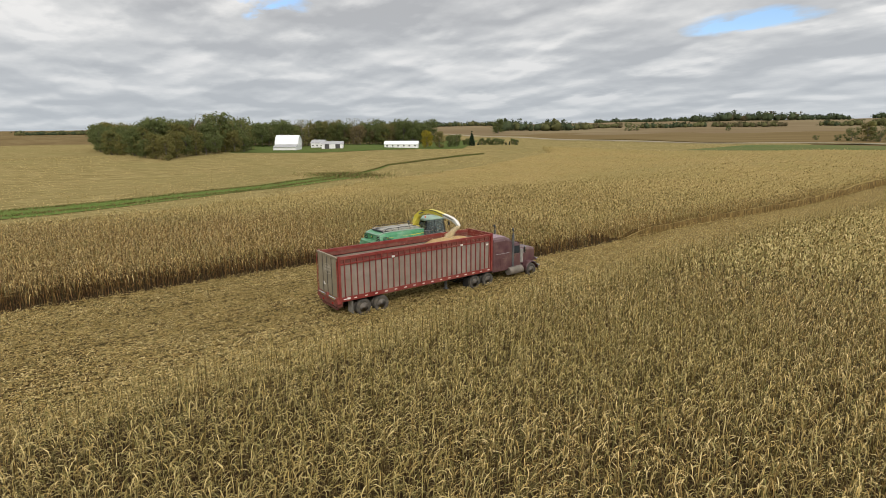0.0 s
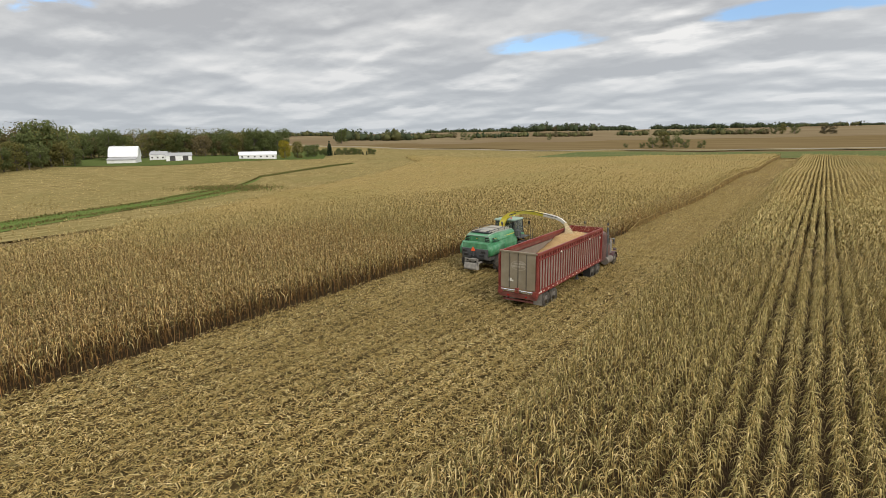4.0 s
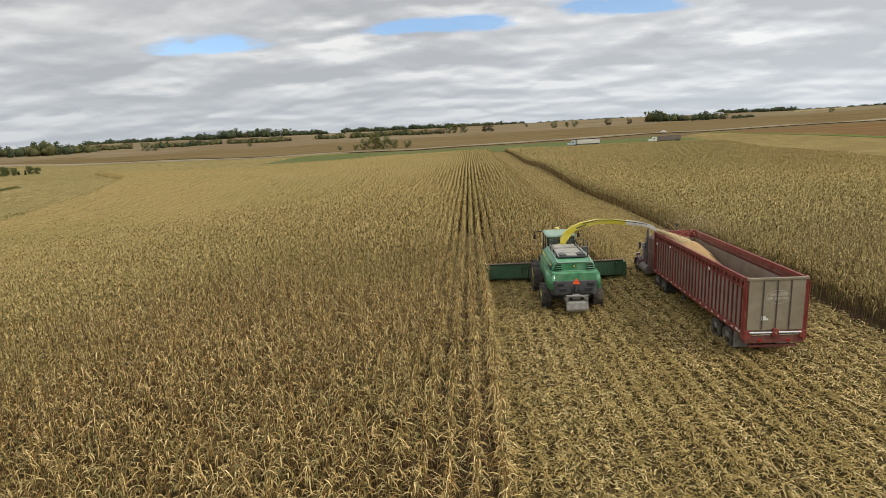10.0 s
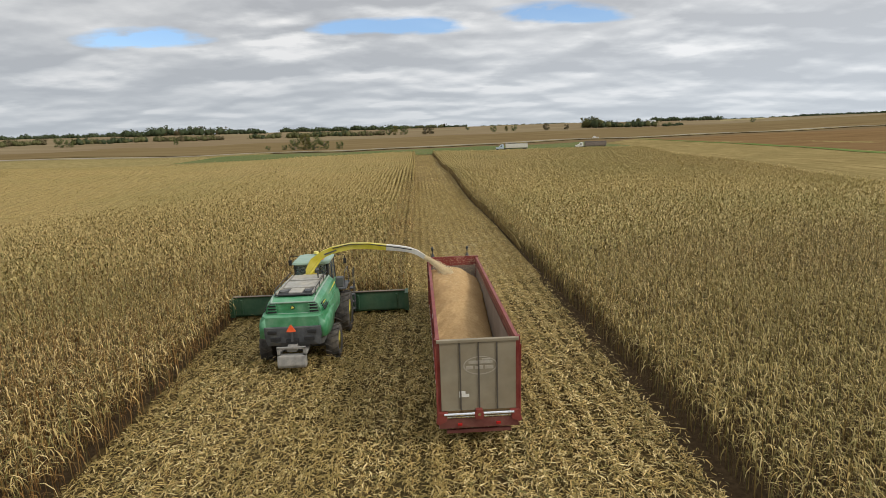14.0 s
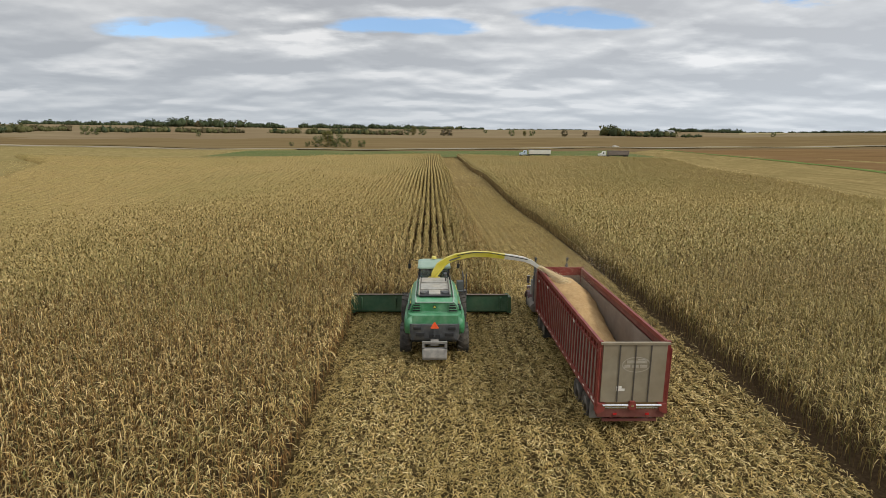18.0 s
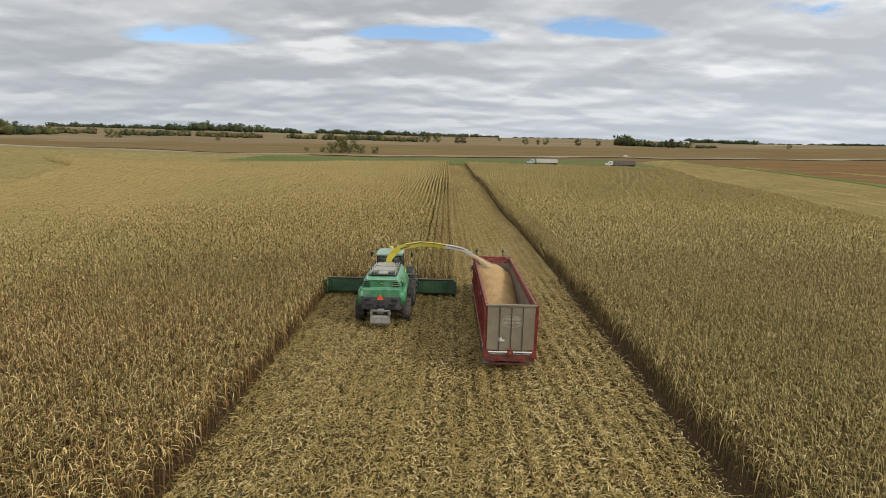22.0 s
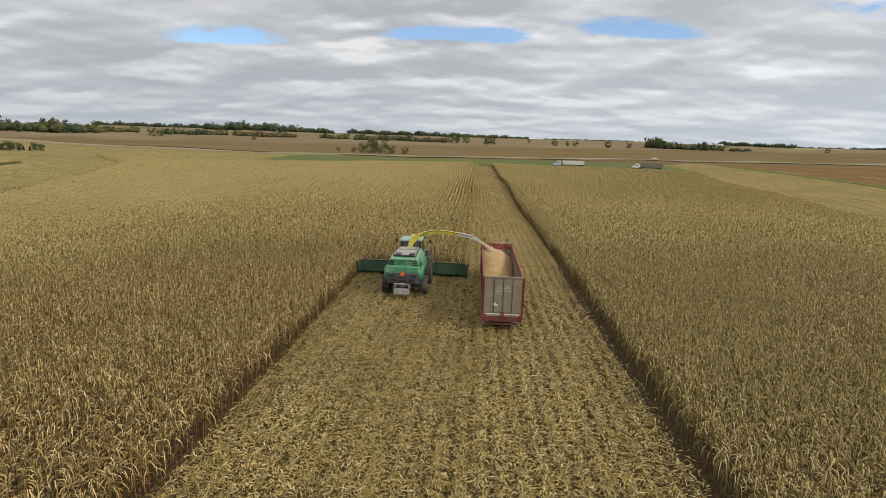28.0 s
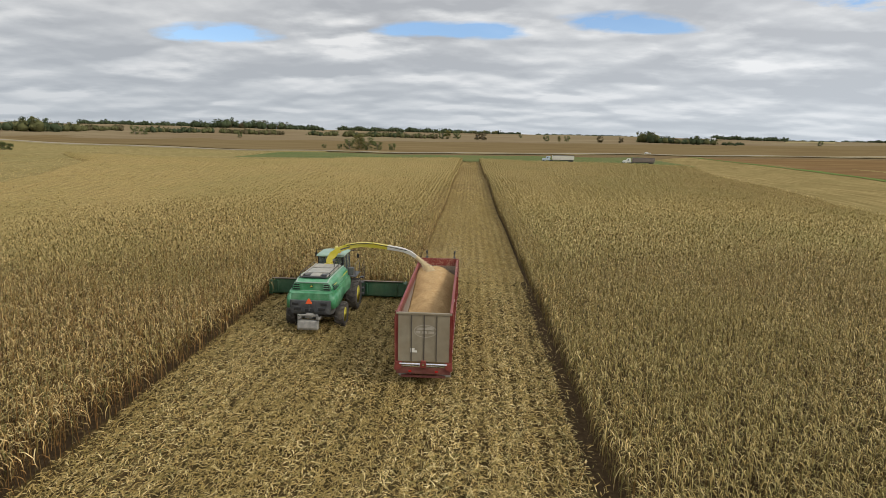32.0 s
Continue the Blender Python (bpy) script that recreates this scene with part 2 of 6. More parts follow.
# Ridge sides: brown stems, with the crop wall's shade put into the colour.
FLANK = mat("brown maize stems with wall shade", [(0.06, 0.04, 0.015), (0.15, 0.10, 0.037), (0.29, 0.20, 0.078)], 2.5, 0.95, bump=1.0, bscale=4.0, stretch=(1, 1, 0.25), spec=0.05)
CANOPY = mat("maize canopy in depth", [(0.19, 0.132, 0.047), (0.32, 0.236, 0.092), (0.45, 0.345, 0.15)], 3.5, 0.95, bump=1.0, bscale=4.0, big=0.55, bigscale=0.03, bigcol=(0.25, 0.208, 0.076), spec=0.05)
LITTER = mat("maize litter", [(0.081, 0.048, 0.016), (0.242, 0.16, 0.05), (0.687, 0.505, 0.208), (0.095, 0.091, 0.027), (0.405, 0.283, 0.091), (0.138, 0.124, 0.037), (0.86, 0.683, 0.336), (0.188, 0.132, 0.041), (0.556, 0.391, 0.139), (0.098, 0.077, 0.025), (0.295, 0.187, 0.059)], 2.2, 0.8, bump=0.0, rnd="island", rmix=0.66, big=0.5, bigscale=0.55, bigcol=(0.29, 0.205, 0.064), bigstretch=(1, 0.07, 1), spec=0.15)
FLAKE = mat("flying maize flakes", [(0.76, 0.64, 0.40), (0.86, 0.75, 0.52)], 4, 0.9, bump=0, rnd="island", rmix=0.6, trans=0.35)
CHAFF = mat("chopped maize", [(0.35, 0.222, 0.105), (0.42, 0.28, 0.135), (0.49, 0.34, 0.17)], 9, 0.95, bump=0.35, bscale=30, big=0.5, bigscale=0.5, bigcol=(0.30, 0.19, 0.09), spec=0.05)
GRASS = mat("verge grass", [(0.08, 0.125, 0.026), (0.115, 0.168, 0.038), (0.155, 0.19, 0.05)], 1.5, 0.95, bump=0.8, bscale=5, big=0.45, bigscale=0.05, bigcol=(0.15, 0.15, 0.05), spec=0.05)
MEADOW = mat("dull meadow grass", [(0.07, 0.095, 0.028), (0.10, 0.125, 0.038), (0.145, 0.155, 0.055)], 0.4, 0.95, bump=0.8, bscale=5, big=0.6, bigscale=0.03, bigcol=(0.16, 0.145, 0.058), spec=0.05)
BEAN = mat("bean stubble field", [(0.14, 0.098, 0.046), (0.168, 0.12, 0.058), (0.205, 0.152, 0.076)], 0.06, 0.95, bump=0.3, bscale=1.5, big=0.5, bigscale=0.006, bigcol=(0.185, 0.14, 0.07), stretch=(0.25, 1, 1), spec=0.0)
PALEB = mat("pale distant stubble", [(0.18, 0.137, 0.078), (0.215, 0.168, 0.098), (0.265, 0.21, 0.126)], 0.03, 0.95, bump=0.2, bscale=1.5, big=0.6, bigscale=0.004, bigcol=(0.165, 0.112, 0.064), stretch=(0.2, 1, 1), spec=0.0)
TILLED = mat("tilled brown field", [(0.145, 0.088, 0.04), (0.175, 0.11, 0.05), (0.21, 0.136, 0.064)], 0.08, 0.95, bump=0.3, bscale=1.5, big=0.4, bigscale=0.01, bigcol=(0.18, 0.113, 0.06), stretch=(0.3, 1, 1), spec=0.0)
FARTAN = mat("pale stubble field", [(0.13, 0.098, 0.038), (0.25, 0.195, 0.082), (0.38, 0.305, 0.142)], 1.5, 0.95, bump=0.5, bscale=2, big=0.5, bigscale=0.03, bigcol=(0.215, 0.18, 0.073), stretch=(1, 0.1, 1), spec=0.0)
OLIVE = mat("tan weedy stubble", [(0.13, 0.095, 0.04), (0.245, 0.185, 0.078), (0.36, 0.28, 0.125)], 1.2, 0.95, bump=0.5, bscale=2, big=0.55, bigscale=0.04, bigcol=(0.19, 0.15, 0.062), stretch=(1, 0.05, 1), spec=0.0)
DRYGRASS = mat("dry pale verge grass", [(0.235, 0.19, 0.095), (0.32, 0.26, 0.14)], 0.2, 0.95, bump=0.4, bscale=3, spec=0.0)
LAWN = mat("mown green lawn", [(0.07, 0.098, 0.03), (0.09, 0.12, 0.036), (0.12, 0.143, 0.047)], 0.5, 0.95, bump=0.3, bscale=5, big=0.4, bigscale=0.05, bigcol=(0.13, 0.13, 0.05), spec=0.0)
RANK = mat("rank brown grass", [(0.09, 0.075, 0.03), (0.15, 0.12, 0.047), (0.21, 0.17, 0.07)], 1, 0.95, bump=0, rnd="island", spec=0.0)
ROADM = mat("gravel road", [(0.27, 0.235, 0.18), (0.34, 0.30, 0.24)], 2, 0.95, bump=0.3, bscale=20, spec=0.05)


# ---- land ----
def sstep(a, b, v):
    t = np.clip((v - a) / (b - a), 0, 1)
    return t * t * (3 - 2 * t)


def land(x, y):
    """Height of the ground."""
    x, y = np.asarray(x, float), np.asarray(y, float)
    d = np.hypot(x, y)
    az = np.degrees(np.arctan2(x, y))
    far = np.interp(d, [0, 150, 290, 400, 520, 800, 1300, 2500, 5000], [0, 0.1, 1.0, 2.6, 5.6, 14.5, 33.0, 46.0, 60.0])
    gain = np.interp(az, [-180, -95, -86, -50, -33, -20, 15, 30, 40, 70, 180], [0.3, 0.5, 0.56, 0.84, 0.96, 1.0, 1.0, 0.85, 0.85, 0.7, 0.3])
    left = -4.3 * sstep(18, 78, -x) * sstep(250, 150, -x) * sstep(260, 90, y)
    roll_ = 0.45 * np.sin(y / 17.0 + 0.6 + x * 0.008) * sstep(25, 60, y) * sstep(260, 150, y) + 0.35 * np.sin(x / 21.0 + y / 60) * sstep(25, 50, np.abs(x - 5))
    return far * gain + left + roll_


def mesh_from(name, verts, faces, material=None, smooth=False):
    me = bpy.data.meshes.new(name)
    me.from_pydata([tuple(v) for v in verts], [], [tuple(f) for f in faces])
    if material:
        me.materials.append(material)
    if smooth:
        me.polygons.foreach_set("use_smooth", [True] * len(me.polygons))
    me.update()
    return me


def tri_mesh(name, verts, tris, materials, index=None):
    """A large mesh from numpy arrays of corners and triangles."""
    me = bpy.data.meshes.new(name)
    nv, nf = len(verts), len(tris)
    me.vertices.add(nv)
    me.vertices.foreach_set("co", np.ascontiguousarray(verts, np.float32).ravel())
    me.loops.add(nf * 3)
    me.loops.foreach_set("vertex_index", np.ascontiguousarray(tris, np.int32).ravel())
    me.polygons.add(nf)
    me.polygons.foreach_set("loop_start", np.arange(nf, dtype=np.int32) * 3)
    me.polygons.foreach_set("loop_total", np.full(nf, 3, np.int32))
    for m in materials:
        me.materials.append(m)
    if index is not None:
        me.polygons.foreach_set("material_index", np.ascontiguousarray(index, np.int32))
    me.update(calc_edges=True)
    return me


def grid_sheet(name, xs, ys, lift, material, label, category, px=None):
    """A sheet draped on the land over a grid; px maps the two parameters to x and y."""
    U, V = np.meshgrid(xs, ys)
    X, Y = (U, V) if px is None else px(U, V)
    P = np.stack([X, Y, land(X, Y) + (lift(X, Y) if callable(lift) else lift)], -1).reshape(-1, 3)
    nx, ny = len(xs), len(ys)
    i = (np.arange(ny - 1)[:, None] * nx + np.arange(nx - 1)).ravel()
    T = np.concatenate([np.stack([i, i + 1, i + nx + 1], 1), np.stack([i, i + nx + 1, i + nx], 1)])
    me = tri_mesh(name, P, T, [material])
    me.polygons.foreach_set("use_smooth", np.ones(len(T), bool))
    return tagged(new(name, me), label, category, kind="structure")


def spread(lo, near, step, hi):
    a = [near]
    s = step
    while a[-1] < hi:
        a.append(a[-1] + s)
        s *= 1.12
    b = [-near]
    s = step
    while b[-1] > lo:
        b.append(b[-1] - s)
        s *= 1.12
    mid = np.arange(-near + step, near, step)
    return np.array(b[::-1] + list(mid) + a)


def patch(name, corners, lift, material, label, category, n=40):
    """A field: a four-cornered patch draped on the land."""
    c = np.array(corners, float)

    def px(U, V):
        w = [(1 - U) * (1 - V), U * (1 - V), U * V, (1 - U) * V]
        return sum(k * p[0] for k, p in zip(w, c)), sum(k * p[1] for k, p in zip(w, c))
    g = np.linspace(0, 1, n)
    return grid_sheet(name, g, g, lift, material, label, category, px)


def ribbon(name, pts, width, lift, material, label, category, n=120):
    """A strip draped on the land along a line."""
    p = np.array(pts, float)
    s = np.concatenate([[0], np.cumsum(np.hypot(*np.diff(p, axis=0).T))])

    def px(U, V):
        q = V * s[-1]
        x, y = np.interp(q, s, p[:, 0]), np.interp(q, s, p[:, 1])
        dx, dy = np.interp(q + 4, s, p[:, 0]) - np.interp(q - 4, s, p[:, 0]), np.interp(q + 4, s, p[:, 1]) - np.interp(q - 4, s, p[:, 1])
        l = np.hypot(dx, dy)
        w = (U - 0.5) * width * (1 + 0.18 * np.sin(q / 13.0) + 0.1 * np.sin(q / 5.1 + 1))
        return x + w * dy / l, y - w * dx / l
    return grid_sheet(name, np.linspace(0, 1, 5), np.linspace(0, 1, n), lift, material, label, category, px)


ground = grid_sheet("ground", spread(-4600, 120, 4, 4600), spread(-4600, 280, 4, 4600), -0.07, GROUNDM, "rolling brown farmland soil reaching the horizon", "ground")
# Dark sheet under the near maize only, painted as the rows' shade.
grid_sheet("maize_soil", np.arange(-34, 52, 2.0), np.arange(-80, 116, 2.0), -0.035, SOIL, "soil between the maize rows with shade painted into its colour", "soil")
XL, XR, XH = -4.9, 14.25, 4.95     # edges of the standing maize; XH: the header's right end
WATERWAY = [(-84, -120), (-88, -60), (-91, -25), (-95, -8), (-104, 12), (-111, 33), (-120, 50), (-134, 69), (-152, 86), (-172, 108), (-176, 143), (-183, 175)]
CROP_EDGE = [(-50, -120), (-54, -60), (-57, -24), (-61, -10), (-75, 8), (-80, 22), (-88, 42), (-99, 58), (-110, 85), (-117, 102), (-121, 125), (-150, 190), (-200, 235), (-210, 290)]
patch("harvested_field", [(-48, -260), (-115, 290), (-480, 420), (-480, -300)], 0.3, FARTAN, "pale harvested stubble field with faint drill rows", "field", 60)
patch("harvested_field", [(-440, 212), (-30, 218), (-95, 362), (-460, 392)], 0.34, FARTAN, "pale harvested field below the road", "field")
patch("bean_field", [(-480, -400), (-480, 330), (-1300, 500), (-1300, -700)], 0.3, BEAN, "brown harvested field behind the farm wood", "field")
patch("bean_field", [(-470, 385), (-75, 380), (-127, 653), (-420, 500)], 0.3, BEAN, "brown harvested bean field beyond the road", "field")
patch("bean_field", [(-75, 380), (84, 440), (14, 709), (-127, 653)], 0.3, BEAN, "brown harvested bean field beyond the road", "field")
patch("bean_field", [(84, 440), (420, 462), (760, 860), (14, 709)], 0.3, BEAN, "brown harvested bean field beyond the road", "field")
patch("bean_field", [(420, 462), (1500, 500), (1800, 900), (760, 860)], 0.3, BEAN, "brown harvested bean field beyond the road", "field")
patch("distant_field", [(-1500, 380), (-470, 385), (-127, 653), (-1500, 1900)], 0.33, PALEB, "pale brown distant stubble fields", "field")
patch("distant_field", [(-420, 500), (14, 709), (200, 1600), (-1500, 1900)], 0.35, PALEB, "pale brown distant stubble fields", "field")
patch("distant_field", [(14, 709), (760, 860), (1700, 1500), (200, 1600)], 0.35, PALEB, "pale brown distant stubble fields", "field")
patch("distant_field", [(760, 860), (1800, 900), (2600, 1500), (1700, 1500)], 0.35, PALEB, "pale brown distant stubble fields", "field")
patch("harvested_field", [(74, -90), (90, 300), (195, 425), (290, -90)], 0.3, OLIVE, "pale harvested strip beside the tilled field", "field")
patch("tilled_field", [(168, 60), (183, 405), (1100, 456), (1200, 60)], 0.36, TILLED, "dark brown tilled field", "field")
ribbon("field_edge", [(166, 60), (164, 150), (168, 185), (179, 244), (180, 300), (183, 350), (184, 412)], 5, 0.45, GRASS, "rough green grass edge of the tilled field", "grass strip", 120)
patch("meadow", [(-120, 262), (135, 280), (138, 392), (-120, 338)], 0.37, MEADOW, "green grass ditch along the field end", "grass verge", 60)
patch("distant_field", [(566, 975), (628, 938), (709, 1063), (639, 1105)], 0.6, DRYGRASS, "far pale straw field", "field")
ROAD = [(-1200, 480), (-600, 420), (-318, 370), (-225, 354), (-150, 360), (-75, 381), (-12, 403), (33, 416), (84, 438), (140, 450), (213, 460), (400, 466), (900, 490), (1500, 520)]
ribbon("verge", ROAD, 24, 0.45, DRYGRASS, "dry pale grass verge of the road", "verge", 200)
ribbon("road", ROAD, 8, 0.6, ROADM, "pale gravel road between the fields", "road", 200)
ribbon("waterway", WATERWAY[:8], 12.0, 0.42, GRASS, "green grassed waterway crossing the fields", "grass strip", 200)
ribbon("waterway", WATERWAY[7:], 3.0, 0.42, GRASS, "narrow grass strip at the waterway's head", "grass strip", 80)
patch("farmyard_lawn", [(-246, 62), (-232, 200), (-330, 300), (-400, 90)], 0.44, LAWN, "green lawn round the farm buildings", "lawn")


def bed(X, Y):
    """Height of the drill ridges and clods of the cut ground."""
    return 0.045 + 0.045 * np.cos((X - XL - 0.38) / 0.762 * 2 * math.pi) + 0.02 * np.sin(Y * 1.3 + X * 3) * np.sin(X * 1.7 - Y * 0.6)


def ragged(U, V):
    """Swath plan: from the left crop edge to an uneven right edge."""
    right = XR - 0.28 + 0.24 * np.sin(V * 0.9 + 2.5 * np.sin(V * 0.37)) + 0.12 * np.sin(V * 3.1)
    return XL - 0.2 + U * (right - XL + 0.2), V


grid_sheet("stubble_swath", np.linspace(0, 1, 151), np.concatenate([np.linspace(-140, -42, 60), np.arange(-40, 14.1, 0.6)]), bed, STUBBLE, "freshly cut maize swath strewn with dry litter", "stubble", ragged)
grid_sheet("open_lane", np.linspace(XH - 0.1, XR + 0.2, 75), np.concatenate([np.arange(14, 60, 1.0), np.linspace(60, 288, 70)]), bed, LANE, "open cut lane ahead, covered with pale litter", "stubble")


# ---- maize ----
def leaves(base, az, length, width, rise, droop, across=0.85):
    """Arched leaves that bend over and hang: 6 corners and 4 triangles each."""
    n = len(base)
    r = np.array([0.0, 0.33, 0.6, 0.7])
    zr, zd = np.array([0.0, 0.33, 0.36, 0.1]), np.array([0.0, 0.03, 0.24, 0.66])
    out = np.zeros((n, 6, 3))
    dx, dy = np.cos(az) * across, np.sin(az)
    out[:, 0] = base
    for i in (1, 2, 3):
        rr = length * r[i] * (1.1 - 0.3 * rise)
        c = base + np.stack([dx * rr, dy * rr, length * (rise * zr[i] - droop * zd[i])], 1)
        w = width * (1.0, 0.75, 0)[i - 1] / 2
        side = np.stack([-dy * w, dx * w, w * (0.8 * i - 1.0) * np.sin(az * 3)], 1)
        if i < 3:
            out[:, 2 * i - 1], out[:, 2 * i] = c - side, c + side
        else:
            out[:, 5] = c
    t = np.array([[0, 1, 2], [1, 3, 4], [1, 4, 2], [3, 5, 4]])
    return out.reshape(-1, 3), (np.arange(n)[:, None, None] * 6 + t).reshape(-1, 3)


def blades(base, az, length, width, rise, droop, across=0.36):
    """Coarser leaves for a distance: 4 corners and 2 triangles each."""
    n = len(base)
    dx, dy = np.cos(az) * across, np.sin(az) * 1.2
    w = width / 2
    mid = base + np.stack([dx * length * 0.24, dy * length * 0.24, length * (rise * 0.6 - droop * 0.3)], 1)
    tip = base + np.stack([dx * length * 0.4, dy * length * 0.4, length * (rise * 0.6 - droop)], 1)
    side = np.stack([-dy * w, dx * w, 0.3 * w], 1)
    out = np.stack([base, mid - side, tip, mid + side], 1)
    t = np.array([[0, 1, 3], [1, 2, 3]])
    return out.reshape(-1, 3), (np.arange(n)[:, None, None] * 4 + t).reshape(-1, 3)


def stalks(foot, top, r):
    """Three-sided stems."""
    n = len(foot)
    a = np.arange(3) * 2.0944
    ring = np.stack([np.cos(a), np.sin(a), 0 * a], 1)
    V = np.concatenate([foot[:, None] + ring * r[:, None, None], top[:, None] + ring * r[:, None, None] * 0.55], 1)
    t = np.array([[0, 1, 4], [0, 4, 3], [1, 2, 5], [1, 5, 4], [2, 0, 3], [2, 3, 5]])
    return V.reshape(-1, 3), (np.arange(n)[:, None, None] * 6 + t).reshape(-1, 3)


RNG = np.random.default_rng(5)
CLOSE = [(36, -20), (28, -29), (19, -40), (8, -41), (-5, -31), (5, -22)]    # the stretch of the plan that is seen from nearest


def nearness(x, y):
    """Metres from that stretch."""
    d = np.full(np.shape(x), 1e9)
    for (ax, ay), (bx, by) in zip(CLOSE, CLOSE[1:]):
        ux, uy = bx - ax, by - ay
        q = np.clip(((x - ax) * ux + (y - ay) * uy) / (ux * ux + uy * uy), 0, 1)
        d = np.minimum(d, np.hypot(x - ax - q * ux, y - ay - q * uy))
    return d


def in_maize(x, y):
    """Where maize stands."""
    w = np.array(CROP_EDGE, float)
    edge = np.interp(y, w[:, 1], w[:, 0])
    right_edge = np.interp(y, [-60, 60, 81, 122, 200, 285], [78, 80, 82, 87, 104, 128])
    end = np.interp(x, [-250, -95, -60, -25, 0, 18, 40, 100, 150], [224, 222, 230, 264, 284, 280, 258, 244, 238])
    left_ok = (x > edge) & (x < XL) & (y < end)
    ahead_ok = (x >= XL) & (x < XH) & (y > 8.6) & (y < end)
    right_ok = (x > XR) & (x < right_edge) & (y < end)
    return left_ok | ahead_ok | right_ok


def row_places(x0, x1, y0, y1, step, jx):
    rows = XL - 0.08 + 0.762 * np.arange(math.ceil((x0 - XL + 0.08) / 0.762), math.floor((x1 - XL + 0.08) / 0.762) + 1)
    ys = np.arange(y0, y1, step)
    X, Y = np.meshgrid(rows, ys)
    X, Y = X.ravel(), Y.ravel()
    X, Y = X + RNG.normal(0, jx, X.size), Y + RNG.uniform(-0.5, 0.5, X.size) * step
    ok = in_maize(X, Y)
    return X[ok], Y[ok]


def grade(x, y):
    """How finely a plant is built, 0 (near) to 3 (far); the borders are scattered over many metres."""
    d = nearness(x, y) * RNG.uniform(0.84, 1.16, x.size)
    d = np.where((y < np.where(x < 0, -31, -36)) | ((y < -8) & (x > 34)), np.maximum(d, 50), d)
    edge = ((x > XR) & (x < XR + 2.4)) | ((x > XH - 1.8) & (x < XH)) | ((x > XL - 2.4) & (x < XL) & (y < 9))
    d = np.where(edge & (d < 150), d * 0.4, d)
    return np.digitize(d, [40, 72, 120])


def corn_field(name, X, Y, nleaf, fine, label, tops, hmean=2.45, wide=1.0, across=0.78, low=None):
    n = len(X)
    Zg = land(X, Y)
    # slow change of height
    Hs = hmean * (0.94 + 0.06 * np.sin(X * 0.31 + np.sin(Y * 0.21) * 2) * np.cos(Y * 0.17)) * RNG.normal(1, 0.07 if fine else 0.12, n)
    foot = np.stack([X, Y, Zg - 0.03], 1)
    top = foot + np.stack([RNG.normal(0, 0.03, n) * Hs, RNG.normal(0, 0.07, n) * Hs, Hs * 0.93], 1)
    Vs, Ts, Ms = [], [], []
    off = 0

    def add(v, t, m):
        nonlocal off
        Vs.append(v), Ts.append(t + off), Ms.append(np.broadcast_to(m, len(t)))
        off += len(v)
    if fine:
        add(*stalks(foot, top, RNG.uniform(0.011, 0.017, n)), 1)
    F = (np.arange(nleaf) + 0.5) / nleaf
    F = np.clip(0.16 + 0.84 * F ** 0.6 + RNG.normal(0, 0.03, (n, nleaf)), 0.06, 1.0)
    plane = RNG.uniform(0, math.pi, n)
    az = plane[:, None] + (np.arange(nleaf) % 2) * math.pi + RNG.normal(0, 0.7, (n, nleaf))
    base = foot[:, None] + (top - foot)[:, None] * F[..., None]
    ln = RNG.uniform(0.36, 0.86, (n, nleaf)) * (1.05 - 0.45 * np.abs(F - 0.6)) * wide
    wd = RNG.uniform(0.022, 0.042, (n, nleaf)) * (1.0 if fine else 1.5) * wide
    rise = RNG.uniform(0.0, 0.62, (n, nleaf)) * (0.35 + 0.6 * F)
    droop = RNG.uniform(0.35, 1.25, (n, nleaf)) * (1.25 - 0.4 * F)
    a = (base.reshape(-1, 3), az.ravel(), ln.ravel(), wd.ravel(), rise.ravel(), droop.ravel())
    v, t = leaves(*a, across) if fine else blades(a[0], a[1], a[2] * 1.15, a[3] * 1.9, a[4], a[5] * 0.75, 0.95)
    # dead brown leaves low on the stem, darkened in colour for the crop's inner shade
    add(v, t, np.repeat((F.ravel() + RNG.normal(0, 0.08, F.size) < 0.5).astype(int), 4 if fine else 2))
    # tassels
    k = 2 if fine else 1
    b = np.repeat(top, k, 0)
    ln = RNG.uniform(0.16, 0.3, n * k)
    add(*blades(b - np.array([0, 0, 0.08]), RNG.uniform(0, 6.28, n * k), ln * wide, np.full(n * k, 0.024 * (1 if fine else 2.0)), RNG.uniform(0.8, 1.5, n * k), RNG.uniform(0, 0.6, n * k)), 0)
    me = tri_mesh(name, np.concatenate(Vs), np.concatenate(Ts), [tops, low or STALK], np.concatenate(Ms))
    return tagged(new(name, me), label, "maize crop", kind="stuff")


